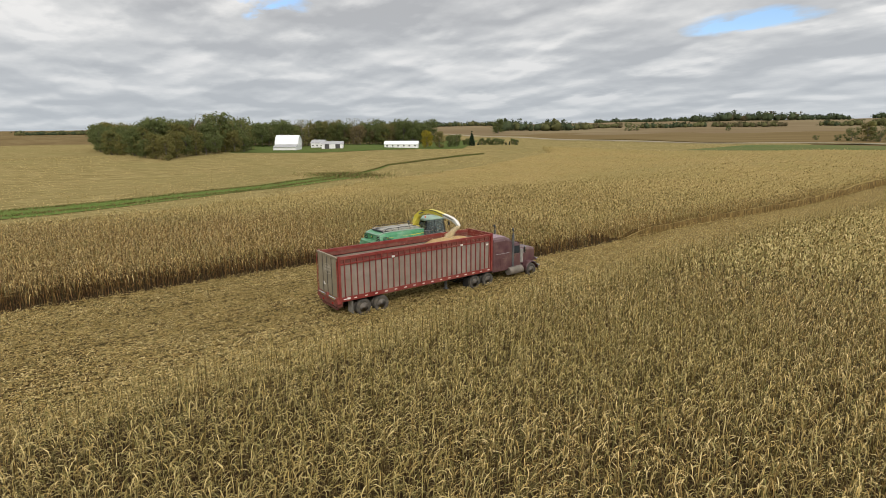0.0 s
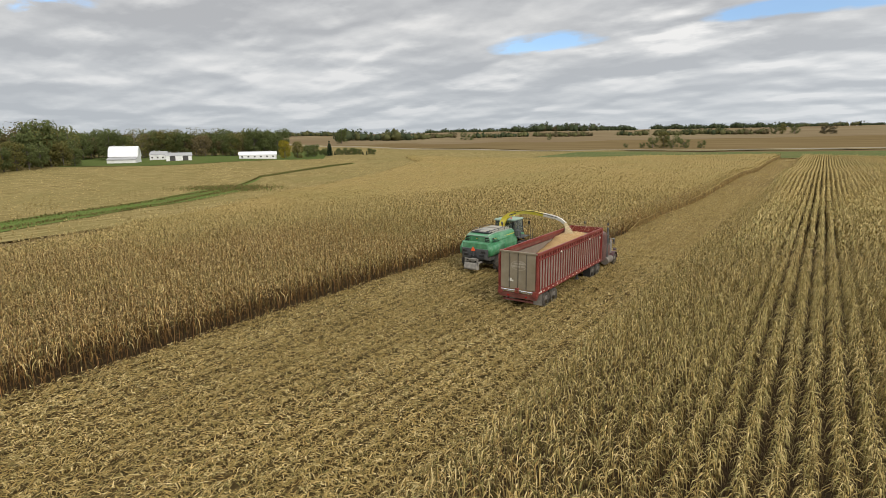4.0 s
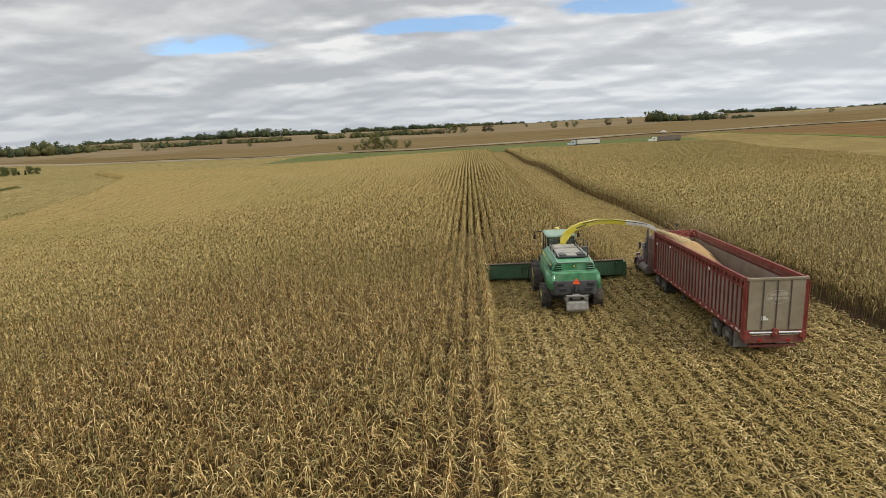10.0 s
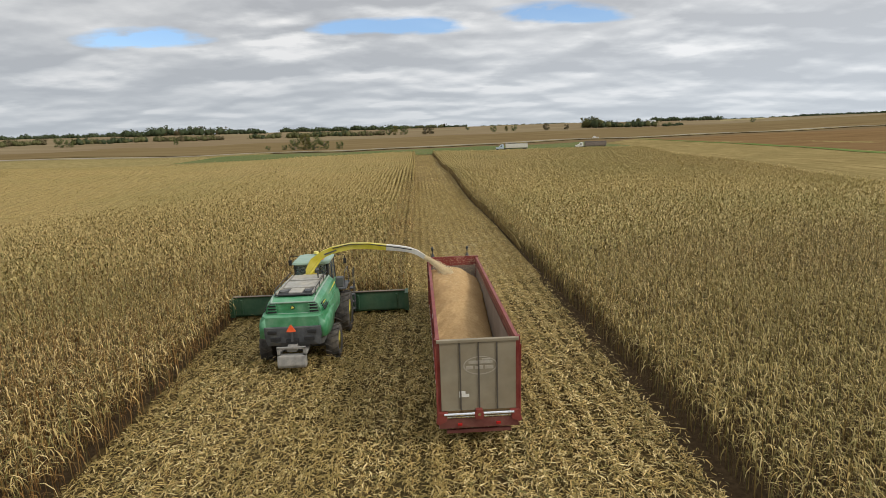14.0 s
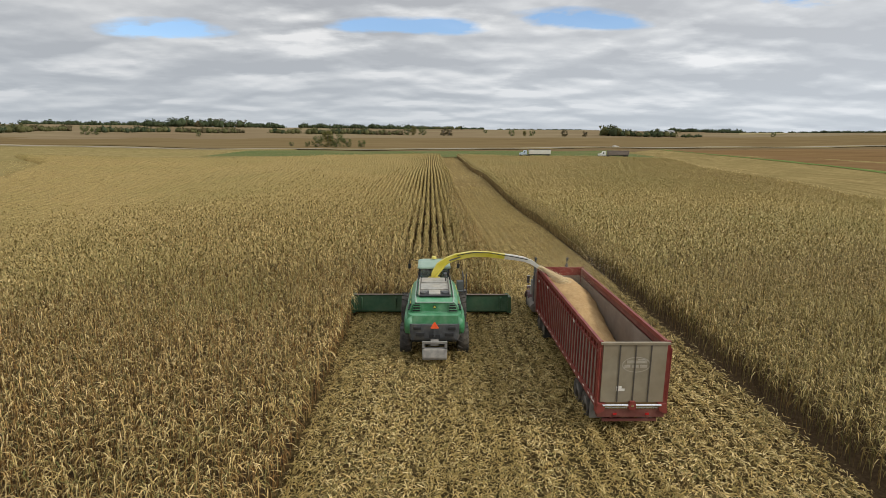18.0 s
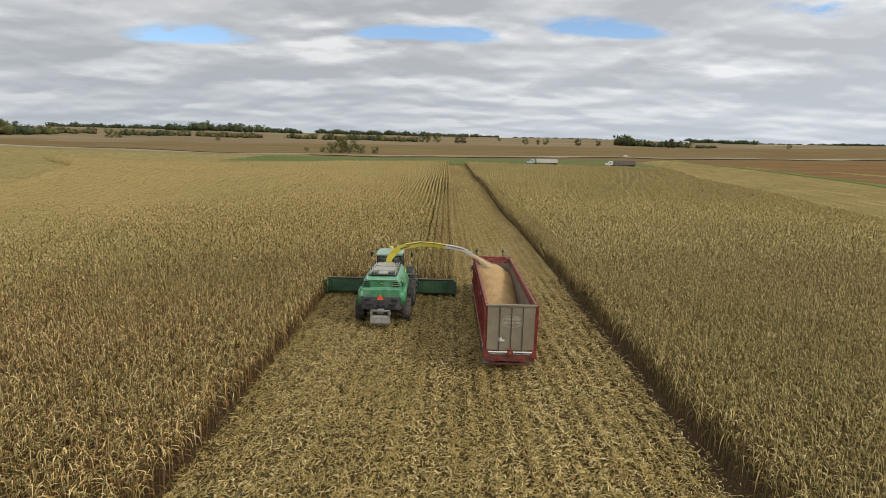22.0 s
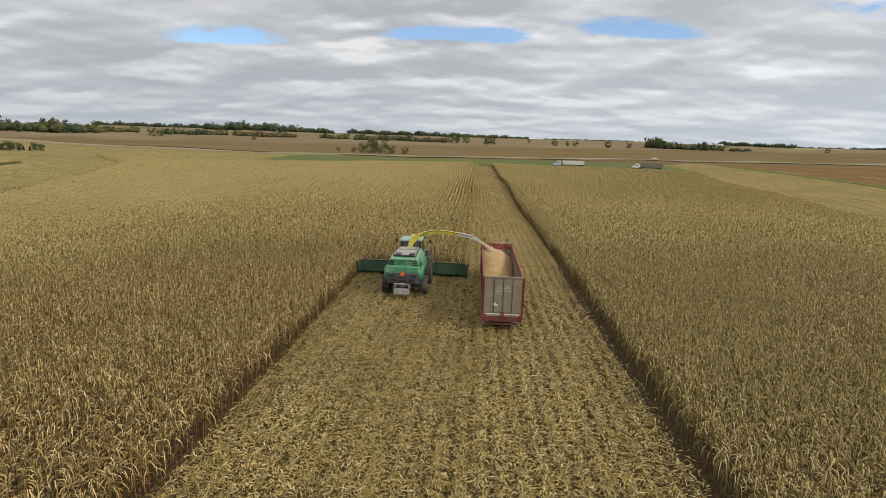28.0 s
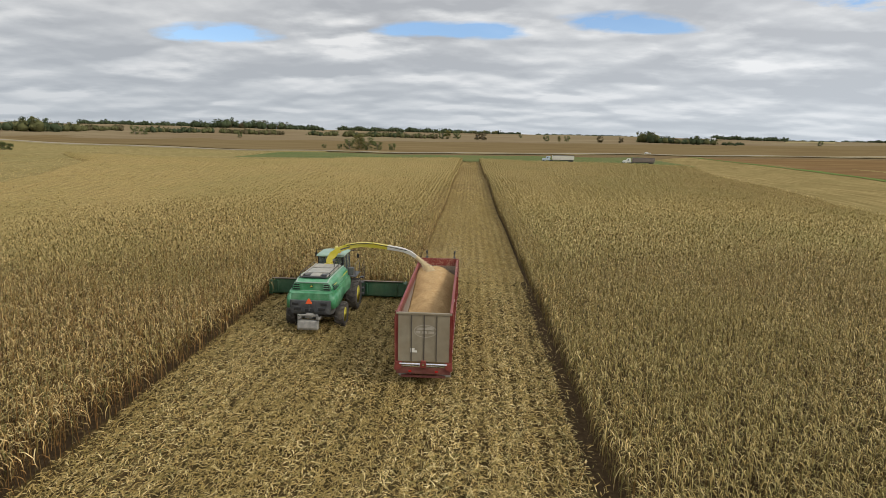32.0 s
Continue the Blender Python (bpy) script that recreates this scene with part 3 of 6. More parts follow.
def ridge_rows(name, rows, y0, y1, step, label):
    """The dense body of the crop farther off: one uneven ridge for every row."""
    Vs, Ts, Ms = [], [], []
    off = 0
    for rx in rows:
        ys = np.arange(y0, y1, step)
        near = nearness(np.full(ys.size, rx), ys)
        ok = in_maize(np.full(ys.size, rx), ys) & ((near > 46) | (ys < -36))
        if ok.sum() < 3:
            continue
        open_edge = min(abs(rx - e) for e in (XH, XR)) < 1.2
        cut = np.split(ys[ok], np.where(np.diff(ys[ok]) > step * 1.5)[0] + 1)
        for yy in cut:
            m = len(yy)
            if m < 2:
                continue
            z = land(np.full(m, rx), yy)
            d = nearness(np.full(m, rx), yy)
            hgt = np.interp(d, [46, 75, 115, 160], [0.9, 1.45, 1.85, 2.05]) + RNG.uniform(-0.22, 0.22, m)
            hgt = hgt * (0.72 if open_edge else 1.0)
            jx = RNG.normal(0, 0.05, m)
            wt = np.interp(d, [46, 75, 120, 160], [0.06, 0.09, 0.16, 0.22])
            hgt[0] = hgt[-1] = 0.15
            A = np.stack([rx - wt - 0.03, yy, z], 1)
            B = np.stack([rx - wt + jx, yy, z + hgt], 1)
            C = np.stack([rx + wt + jx, yy, z + hgt * 0.97], 1)
            D = np.stack([rx + wt + 0.03, yy, z], 1)
            V = np.stack([A, B, C, D], 1).reshape(-1, 3)
            i = np.arange(m - 1) * 4
            T = []
            for a in range(3):
                T += [np.stack([i + a, i + a + 4, i + a + 5], 1), np.stack([i + a, i + a + 5, i + a + 1], 1)]
            # Only ridge sides beside the open lane take FLANK, the painted wall shade.
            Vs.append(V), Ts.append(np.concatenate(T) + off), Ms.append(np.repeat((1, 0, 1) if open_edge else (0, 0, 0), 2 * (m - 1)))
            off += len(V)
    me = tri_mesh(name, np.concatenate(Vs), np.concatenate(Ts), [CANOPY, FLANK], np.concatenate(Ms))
    return tagged(new(name, me), label, "maize crop", kind="stuff")


# spacing in the row, grade, leaves, fine, width, and the words for the stretch left and right of the swath
for step, level, nleaf, fine, wide, name, la, lb in ((0.2, 0, 14, True, 1.0, "maize_stand", "ripe dry maize standing in rows beside the swath", "ripe maize with greenish leaves standing in rows"),
                                                     (0.26, 1, 7, False, 1.0, "maize_field", "ripe tan maize field in straight rows", "ripe olive-tan maize field in straight rows"),
                                                     (0.5, 2, 5, False, 1.3, "maize_field", "ripe tan maize field farther off", "ripe olive-tan maize field farther off"),
                                                     (1.3, 3, 3, False, 1.8, "maize_field", "distant ripe tan maize field", "distant ripe olive-tan maize field")):
    X, Y = row_places(-212, 130, -62, 286, step, 0.035)
    k = grade(X, Y) == level
    X, Y = X[k], Y[k]
    side = X > 10
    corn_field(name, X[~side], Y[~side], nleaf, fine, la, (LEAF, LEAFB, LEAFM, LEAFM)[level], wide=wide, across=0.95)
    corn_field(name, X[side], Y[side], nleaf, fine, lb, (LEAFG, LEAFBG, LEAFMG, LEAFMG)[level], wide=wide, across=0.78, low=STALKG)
rows = XL - 0.08 + 0.762 * np.arange(-272, 180)
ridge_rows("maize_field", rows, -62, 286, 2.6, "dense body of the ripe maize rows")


# ---- litter and stubble on the swath ----
def litter(name, n, x0, x1, y0, y1, lo, hi, up, label, fine=False):
    """Loose leaves, thickest along the old rows and in the spread behind the machines."""
    x, y = RNG.uniform(x0, x1, n), RNG.uniform(y0, y1, n)
    row = np.cos((x - XL - 0.38) / 0.762 * 2 * math.pi)
    clump = np.sin(x * 4.1 + np.sin(y * 1.1) * 2) * np.sin(y * 1.7 + np.sin(x * 1.9) * 2) + 0.5 * np.sin(x * 9.3 + y * 2.1) * np.sin(y * 7.7 - x * 1.3)
    keep = ((y < 8.4) | (x > XH + 0.1)) & (RNG.random(n) < (0.56 + np.interp(x, [-5, 0, 4, 14], [0.24, 0.3, 0.36, 0.4]) * row + 0.22 * clump) * np.interp(x + 0.3 * np.sin(y * 0.15), [-5, -2, 0, 2, 4, 6, 9, 11.3, 12.2, 13.6, 14.3], [0.9, 1.05, 0.85, 1.1, 0.85, 0.95, 1.05, 1.1, 0.95, 0.95, 0.8]) * np.clip((XR - 0.1 - x) / (0.5 + 0.35 * np.sin(y * 0.9 + 3 * np.sin(y * 0.31))), 0.2, 1.0))
    x, y = x[keep], y[keep]
    n = len(x)
    mound = 0.5 + 0.5 * np.cos((x - XL - 0.38) / 0.762 * 2 * math.pi)
    b = np.stack([x, y, land(x, y) + 0.02 + (0.05 + 0.24 * mound + 0.12 * np.clip(clump[keep], 0, 1.5)) * RNG.random(n) ** 1.3], 1)
    az = RNG.normal(math.pi / 2, 1.25, n) + math.pi * (RNG.random(n) > 0.5)
    rise = RNG.uniform(0.0, up, n) * (RNG.random(n) < 0.5)
    if fine:
        v, t = blades(b, az, RNG.uniform(lo, hi, n) * 2.6, RNG.uniform(0.018, 0.04, n) * (1 if y1 < 100 else 2.2), rise, RNG.uniform(0.0, 0.2, n), 1.0)
    else:
        v, t = leaves(b, az, RNG.uniform(lo, hi, n) * 1.6, RNG.uniform(0.022, 0.058, n), rise, RNG.uniform(0.0, 0.25, n), 1.0)
    v[:, 2] = np.maximum(v[:, 2], land(v[:, 0], v[:, 1]) + 0.03)
    return tagged(new(name, tri_mesh(name, v, t, [LITTER])), label, "crop litter", kind="stuff")


litter("leaf_litter", 175000, XL + 0.22, XR + 0.15, -38, 12, 0.12, 0.38, 0.6, "dry chopped maize leaves strewn over the swath")
litter("fine_litter", 190000, XL + 0.2, XR + 0.2, -38, 14, 0.1, 0.3, 0.5, "fine shredded maize leaves covering the swath", True)
litter("leaf_litter", 56000, XH + 0.1, XR + 0.1, 8, 80, 0.2, 0.5, 0.6, "dry maize leaves strewn over the open lane")
litter("fine_litter", 95000, XH + 0.1, XR + 0.1, 10, 99, 0.2, 0.5, 0.5, "fine maize leaves strewn over the open lane", True)
litter("fine_litter", 30000, XH, XR - 0.1, 80, 284, 0.3, 0.7, 0.4, "dry maize leaves strewn over the far lane", True)
litter("leaf_litter", 30000, XL + 0.1, XR - 0.1, -70, -38, 0.3, 0.7, 0.6, "dry maize leaves strewn behind the machines")


def stubble(name, y0, y1, step, label):
    rows = XL + 0.38 + 0.762 * np.arange(0, 26)
    rows = rows[rows < XR - 0.2]
    X, Y = np.meshgrid(rows, np.arange(y0, y1, step))
    X, Y = X.ravel() + RNG.normal(0, 0.04, X.size), Y.ravel() + RNG.uniform(-0.1, 0.1, X.size)
    k = ((Y < 8.3) | (X > XH)) & (RNG.random(X.size) < 0.8)
    X, Y = X[k], Y[k]
    f = np.stack([X, Y, land(X, Y) - 0.02], 1)
    t = f + np.stack([RNG.normal(0, 0.06, X.size), RNG.normal(0, 0.06, X.size), RNG.uniform(0.15, 0.38, X.size)], 1)
    v, tr = stalks(f, t, RNG.uniform(0.012, 0.018, X.size))
    return tagged(new(name, tri_mesh(name, v, tr, [STALK])), label, "stubble", kind="stuff")


stubble("cut_stubble", -34, 60, 0.22, "short cut maize stubble in rows")


def stubble_rows(name, n, label):
    """Short straw left standing on the harvested field, in drill rows."""
    rng = np.random.default_rng(8)
    x, y = rng.uniform(-260, -30, n), rng.uniform(-70, 215, n)
    x = np.round(x / 3.8) * 3.8 + rng.normal(0, 0.5, n)
    w = np.array(WATERWAY, float)
    e = np.array(CROP_EDGE, float)
    off = np.abs(x - np.interp(y, w[:, 1], w[:, 0]))
    ok = (x < np.interp(y, e[:, 1], e[:, 0]) - 1) & (off > 6) & ~((x < -235) & (y > 55)) & (rng.random(n) < 0.75 + 0.25 * np.sin(x * 0.05 + y * 0.11))
    x, y = x[ok], y[ok]
    n = len(x)
    b = np.stack([x, y, land(x, y) + 0.3], 1)
    v, t = blades(b, rng.uniform(0, 6.28, n), rng.uniform(0.4, 0.9, n), rng.uniform(0.12, 0.3, n), rng.uniform(0.3, 1.1, n), rng.uniform(0, 0.4, n), 1.0)
    return tagged(new(name, tri_mesh(name, v, t, [LEAFM])), label, "stubble", kind="stuff")


stubble_rows("straw_stubble", 60000, "pale straw stubble in rows on the harvested field")


# ---- building helpers ----
def part(name, bm, material, parent, label="", smooth=False):
    """Links a bmesh as one mesh object under a thing or a part."""
    me = bpy.data.meshes.new(name)
    if smooth:
        for f in bm.faces:
            f.smooth = True
    bm.to_mesh(me)
    bm.free()
    me.materials.append(material)
    ob = new(name, me)
    ob.parent = parent
    return tagged(ob, label)


def again(ob, m, parent=None):
    """One more part on the same mesh, at the pose m within its parent."""
    o = ob.copy()
    scene.collection.objects.link(o)
    o.parent = parent or ob.parent
    o.matrix_basis = m
    for c in ob.children:
        again(c, c.matrix_basis.copy(), o)
    return o


def thing(name, x, y, label, category, group="", yaw=0.0, z=None):
    e = new(name)
    e.matrix_world = pose(x, y, float(land(x, y)) if z is None else z, 0, 0, yaw)
    return tagged(e, label, category, group)


def B():
    return bmesh.new()


def box(bm, x0, x1, y0, y1, z0, z1, bev=0.0, taper=None):
    v = [bm.verts.new((x, y, z)) for z in (z0, z1) for y in (y0, y1) for x in (x0, x1)]
    if taper:
        cx, cy = (x0 + x1) / 2, (y0 + y1) / 2
        for k in v[4:]:
            k.co.x, k.co.y = cx + (k.co.x - cx) * taper[0], cy + (k.co.y - cy) * taper[1]
    fs = [bm.faces.new([v[i] for i in f]) for f in ((0, 2, 3, 1), (4, 5, 7, 6), (0, 1, 5, 4), (2, 6, 7, 3), (0, 4, 6, 2), (1, 3, 7, 5))]
    if bev:
        es = list({e for f in fs for e in f.edges})
        bmesh.ops.bevel(bm, geom=es, offset=bev, segments=2, affect="EDGES", profile=0.6)
    return bm


def tube(bm, pts, r, seg=10, caps=True):
    """A round bar along a line of points; r: one radius or one for each point."""
    pts = [Vector(p) for p in pts]
    rs = r if isinstance(r, (list, tuple)) else [r] * len(pts)
    rings = []
    for i, p in enumerate(pts):
        d = (pts[min(i + 1, len(pts) - 1)] - pts[max(i - 1, 0)]).normalized()
        q = d.to_track_quat("Z", "Y")
        rings.append([bm.verts.new(p + q @ Vector((math.cos(a) * rs[i], math.sin(a) * rs[i], 0))) for a in [6.28318 * k / seg for k in range(seg)]])
    for a, b in zip(rings, rings[1:]):
        for k in range(seg):
            bm.faces.new((a[k], a[(k + 1) % seg], b[(k + 1) % seg], b[k]))
    if caps:
        bm.faces.new(rings[0][::-1])
        bm.faces.new(rings[-1])
    return bm


def prism(bm, prof, a0, a1, axis="x", bev=0.0):
    """A profile drawn out along an axis: (y, z) along x, (x, z) along y, (x, y) along z."""
    def at(p, a):
        return {"x": (a, p[0], p[1]), "y": (p[0], a, p[1]), "z": (p[0], p[1], a)}[axis]
    A, C = [bm.verts.new(at(p, a0)) for p in prof], [bm.verts.new(at(p, a1)) for p in prof]
    n = len(prof)
    fs = [bm.faces.new(A[::-1]), bm.faces.new(C)]
    for i in range(n):
        fs.append(bm.faces.new((A[i], A[(i + 1) % n], C[(i + 1) % n], C[i])))
    bmesh.ops.recalc_face_normals(bm, faces=fs)
    if bev:
        es = list({e for f in fs for e in f.edges})
        bmesh.ops.bevel(bm, geom=es, offset=bev, segments=2, affect="EDGES", profile=0.6)
    return bm


def loft(bm, rings, closed=True):
    """A skin over rings of equally many points."""
    R = [[bm.verts.new(p) for p in r] for r in rings]
    n = len(R[0])
    fs = []
    for a, b in zip(R, R[1:]):
        for k in range(n if closed else n - 1):
            fs.append(bm.faces.new((a[k], a[(k + 1) % n], b[(k + 1) % n], b[k])))
    if closed:
        fs += [bm.faces.new(R[0][::-1]), bm.faces.new(R[-1])]
    bmesh.ops.recalc_face_normals(bm, faces=fs)
    return bm


def lathe(bm, prof, seg=28):
    """A profile of (radius, x) turned round the x axis."""
    R = [[bm.verts.new((x, r * math.cos(a), r * math.sin(a))) for a in [6.28318 * k / seg for k in range(seg)]] for r, x in prof]
    fs = []
    for a, b in zip(R, R[1:]):
        for k in range(seg):
            fs.append(bm.faces.new((a[k], a[(k + 1) % seg], b[(k + 1) % seg], b[k])))
    fs += [bm.faces.new(R[0]), bm.faces.new(R[-1][::-1])]
    bmesh.ops.recalc_face_normals(bm, faces=fs)
    return bm


GREEN = mat("dusty green paint", [(0.025, 0.171, 0.063), (0.057, 0.245, 0.108), (0.148, 0.331, 0.194)], 1.8, 0.42, bump=0.05, bscale=30, big=0.4, bigscale=0.9, bigcol=(0.17, 0.30, 0.19), coat=0.25)
DKGREEN = mat("dull dark green steel", [(0.014, 0.06, 0.026), (0.024, 0.08, 0.036), (0.05, 0.10, 0.05)], 2, 0.6, bump=0.1, big=0.35, bigscale=0.8, bigcol=(0.10, 0.13, 0.065))
PALEGREEN = mat("dusty pale green roof", [(0.22, 0.32, 0.245), (0.31, 0.40, 0.32)], 2, 0.6, bump=0.05)
DECK = mat("dusty grey deck", [(0.22, 0.215, 0.19), (0.32, 0.31, 0.275), (0.40, 0.38, 0.33)], 3, 0.8, bump=0.2, big=0.4, bigscale=1.2, bigcol=(0.42, 0.36, 0.26))
BLACK = mat("black plastic", [(0.012, 0.012, 0.013), (0.03, 0.03, 0.03)], 4, 0.6, bump=0.1)
CHAR = mat("dusty charcoal plastic", [(0.045, 0.048, 0.05), (0.075, 0.078, 0.08), (0.12, 0.115, 0.10)], 2.5, 0.65, bump=0.1)
YELLOW = mat("yellow paint", [(0.60, 0.50, 0.03), (0.74, 0.63, 0.09)], 2, 0.4, bump=0.05, big=0.35, bigscale=1.0, bigcol=(0.66, 0.58, 0.25))
WHITE = mat("off-white paint", [(0.62, 0.60, 0.54), (0.74, 0.72, 0.66)], 3, 0.55, bump=0.05)
GREYM = mat("worn grey cast steel", [(0.19, 0.18, 0.165), (0.27, 0.258, 0.23), (0.35, 0.325, 0.28)], 4, 0.7, bump=0.2)
RUBBER = mat("dusty tyre rubber", [(0.03, 0.027, 0.024), (0.065, 0.058, 0.049), (0.12, 0.102, 0.076)], 3, 0.9, bump=0.2)
RED = mat("dusty red paint", [(0.15, 0.015, 0.012), (0.195, 0.026, 0.02), (0.245, 0.062, 0.045)], 1.6, 0.5, bump=0.08, big=0.35, bigscale=0.7, bigcol=(0.24, 0.085, 0.065))
PANEL = mat("weathered beige panel", [(0.18, 0.145, 0.115), (0.225, 0.185, 0.15), (0.275, 0.23, 0.19)], 1.2, 0.7, bump=0.08, big=0.35, bigscale=0.5, bigcol=(0.25, 0.18, 0.125))
DOOR = mat("weathered khaki door sheet", [(0.20, 0.168, 0.112), (0.24, 0.205, 0.14), (0.28, 0.24, 0.165)], 1.3, 0.65, bump=0.06, big=0.4, bigscale=0.8, bigcol=(0.235, 0.18, 0.11))
FADED = mat("faded pale decal", [(0.31, 0.27, 0.205), (0.40, 0.36, 0.29)], 6, 0.7, bump=0.0)
REDDUST = mat("muddy red steel", [(0.11, 0.022, 0.018), (0.15, 0.042, 0.032), (0.20, 0.085, 0.06)], 2.5, 0.7, bump=0.15, big=0.4, bigscale=1.2, bigcol=(0.17, 0.09, 0.06))
DARKSEAM = mat("dark seam", [(0.06, 0.05, 0.04), (0.1, 0.085, 0.065)], 4, 0.8, bump=0.1)
CHROME = mat("polished steel", [(0.75, 0.75, 0.74), (0.85, 0.85, 0.84)], 4, 0.22, metal=1.0, bump=0.02)
MAROON = mat("dusty maroon paint", [(0.065, 0.024, 0.03), (0.095, 0.042, 0.047), (0.15, 0.09, 0.083)], 1.5, 0.42, bump=0.05, big=0.4, bigscale=0.9, bigcol=(0.17, 0.105, 0.085), coat=0.1)
MAUVE = mat("sun-faded maroon roof", [(0.20, 0.125, 0.15), (0.27, 0.18, 0.2)], 2, 0.5, bump=0.04)
ORANGE = mat("orange reflector", [(0.85, 0.10, 0.03), (0.95, 0.15, 0.04)], 5, 0.45, bump=0.0)
LAMPRED = mat("red lamp lens", [(0.35, 0.01, 0.01), (0.45, 0.02, 0.02)], 8, 0.25, bump=0.0)
GLASS = glass("tinted cab glass", (0.36, 0.43, 0.42))
RIM = mat("dusty brown wheel steel", [(0.11, 0.094, 0.077), (0.17, 0.147, 0.12), (0.22, 0.19, 0.155)], 3, 0.75, bump=0.1)
DKGLASS = mat("dark window glass", [(0.02, 0.024, 0.026), (0.04, 0.045, 0.05)], 1, 0.12, bump=0.0)


def wheel(name, parent, x, y, r, w, lugs, rim_mat, out, rim_r=0.56, label=""):
    """tyre > rim > hub; out: +1 or -1, the side that the rim's dish faces."""
    b = B()
    h = w / 2
    lathe(b, [(r * rim_r, -h * 0.8), (r * 0.8, -h), (r * 0.95, -h * 0.95), (r, -h * 0.7), (r, h * 0.7), (r * 0.95, h * 0.95), (r * 0.8, h), (r * rim_r, h * 0.8)], 36)
    for f in b.faces:
        f.smooth = True
    for k in range(lugs):
        for s in (-1, 1):
            a = 6.28318 * (k + (0.5 if s > 0 else 0)) / lugs
            q = Matrix.Rotation(a, 4, "X")
            da = 0.16
            pr = [(0.02 * s, -0.02), (0.02 * s, 0.035), (h * 0.97 * s, 0.035 + r * da), (h * 0.97 * s, r * da - 0.02)]
            vs = [b.verts.new(q @ Vector((px, py, r + zz))) for zz in (-0.03, 0.035 if r > 0.6 else 0.012) for px, py in pr]
            for fc in ((4, 5, 6, 7), (0, 1, 5, 4), (1, 2, 6, 5), (2, 3, 7, 6), (3, 0, 4, 7)):
                b.faces.new([vs[i] for i in fc])
    t = part(name, b, RUBBER, parent, label)
    t.matrix_basis = pose(x, y, r)
    b = B()
    rr = r * rim_r
    lathe(b, [(rr * 1.02, h * 0.82), (rr * 0.92, h * 0.8), (rr * 0.8, h * 0.35), (rr * 0.35, h * 0.25), (rr * 0.3, h * 0.1), (rr * 0.3, -h * 0.2), (rr * 0.98, -h * 0.6)], 28)
    rim = part("rim", b, rim_mat, t, smooth=True)
    rim.matrix_basis = pose(0, 0, 0, 0, 0, 0 if out > 0 else 180)
    b = B()
    lathe(b, [(rr * 0.3, h * 0.25), (rr * 0.27, h * 0.5), (rr * 0.1, h * 0.56)], 14)
    hub = part("hub", b, rim_mat, t)
    hub.matrix_basis = rim.matrix_basis.copy()
    return t


# ---- forage harvester ----
hv = thing("forage_harvester", 0.2, 0.0, "green forage harvester with yellow spout cutting standing maize", "harvester")

b = B()    # hood: upper body with sloping flanks
sec = []
for y, wt, wb, zt in ((0.38, 0.94, 1.20, 3.08), (0.75, 0.97, 1.28, 3.20), (1.6, 0.98, 1.34, 3.24), (3.2, 0.96, 1.34, 3.22), (4.55, 0.94, 1.30, 3.18)):
    sec.append([(-wb, y, 2.55), (-wb, y, 2.72), (-(wt + wb) / 2 - 0.03, y, (zt + 2.85) / 2), (-wt, y, zt), (wt, y, zt), ((wt + wb) / 2 + 0.03, y, (zt + 2.85) / 2), (wb, y, 2.72), (wb, y, 2.55)])
loft(b, sec)
part("hood", b, GREEN, hv)
b = B()    # lower green body and fenders
sec = []
for y, w, z0, z1 in ((-0.02, 1.18, 2.10, 2.52), (0.12, 1.36, 2.06, 2.58), (0.9, 1.44, 2.0, 2.60), (2.4, 1.46, 1.8, 2.6), (4.6, 1.42, 1.7, 2.6)):
    sec.append([(-w, y, z0), (-w * 1.02, y, (z0 + z1) / 2), (-w * 0.96, y, z1), (w * 0.96, y, z1), (w * 1.02, y, (z0 + z1) / 2), (w, y, z0)])
loft(b, sec)
part("body", b, GREEN, hv)
b = B()
sec = []
for y, w, z0, z1 in ((-0.16, 1.02, 1.42, 2.08), (-0.08, 1.22, 1.25, 2.10), (0.35, 1.36, 1.15, 2.10), (0.95, 1.38, 1.15, 2.06)):
    sec.append([(-w * 0.92, y, z0), (-w, y, (z0 + z1) / 2), (-w, y, z1), (w, y, z1), (w, y, (z0 + z1) / 2), (w * 0.92, y, z0)])
loft(b, sec)
bumper = part("rear_bumper", b, CHAR, hv, "charcoal plastic rear panel")
for s in (-1, 1):
    b = B()
    box(b, s * 0.86 - 0.2, s * 0.86 + 0.2, -0.22, -0.1, 1.82, 1.98, 0.03)
    part("tail_lamp", b, BLACK, bumper, "dark tail lamp")
b = B()
box(b, -0.28, 0.28, -0.24, -0.14, 1.42, 1.6, 0.03)
box(b, -0.95, -0.5, -0.23, -0.13, 1.5, 1.68, 0.03)
box(b, 0.5, 0.95, -0.23, -0.13, 1.5, 1.68, 0.03)
part("bumper_recess", b, BLACK, bumper)
b = B()    # triangle of the slow vehicle sign
pr = [(0.2 * math.sin(a) * k + 0.0, 2.08 + 0.2 * math.cos(a) * k) for a, k in ((-0.12, 1), (0.12, 1), (2.0, 1.1), (2.2, 1.1), (4.08, 1.1), (4.28, 1.1))]
prism(b, pr, -0.33, -0.3, "y")
part("warning_triangle", b, ORANGE, hv, "orange slow-vehicle triangle")
b = B()
box(b, -0.04, 0.04, -0.3, -0.12, 1.5, 2.0)
part("sign_bracket", b, CHAR, hv)
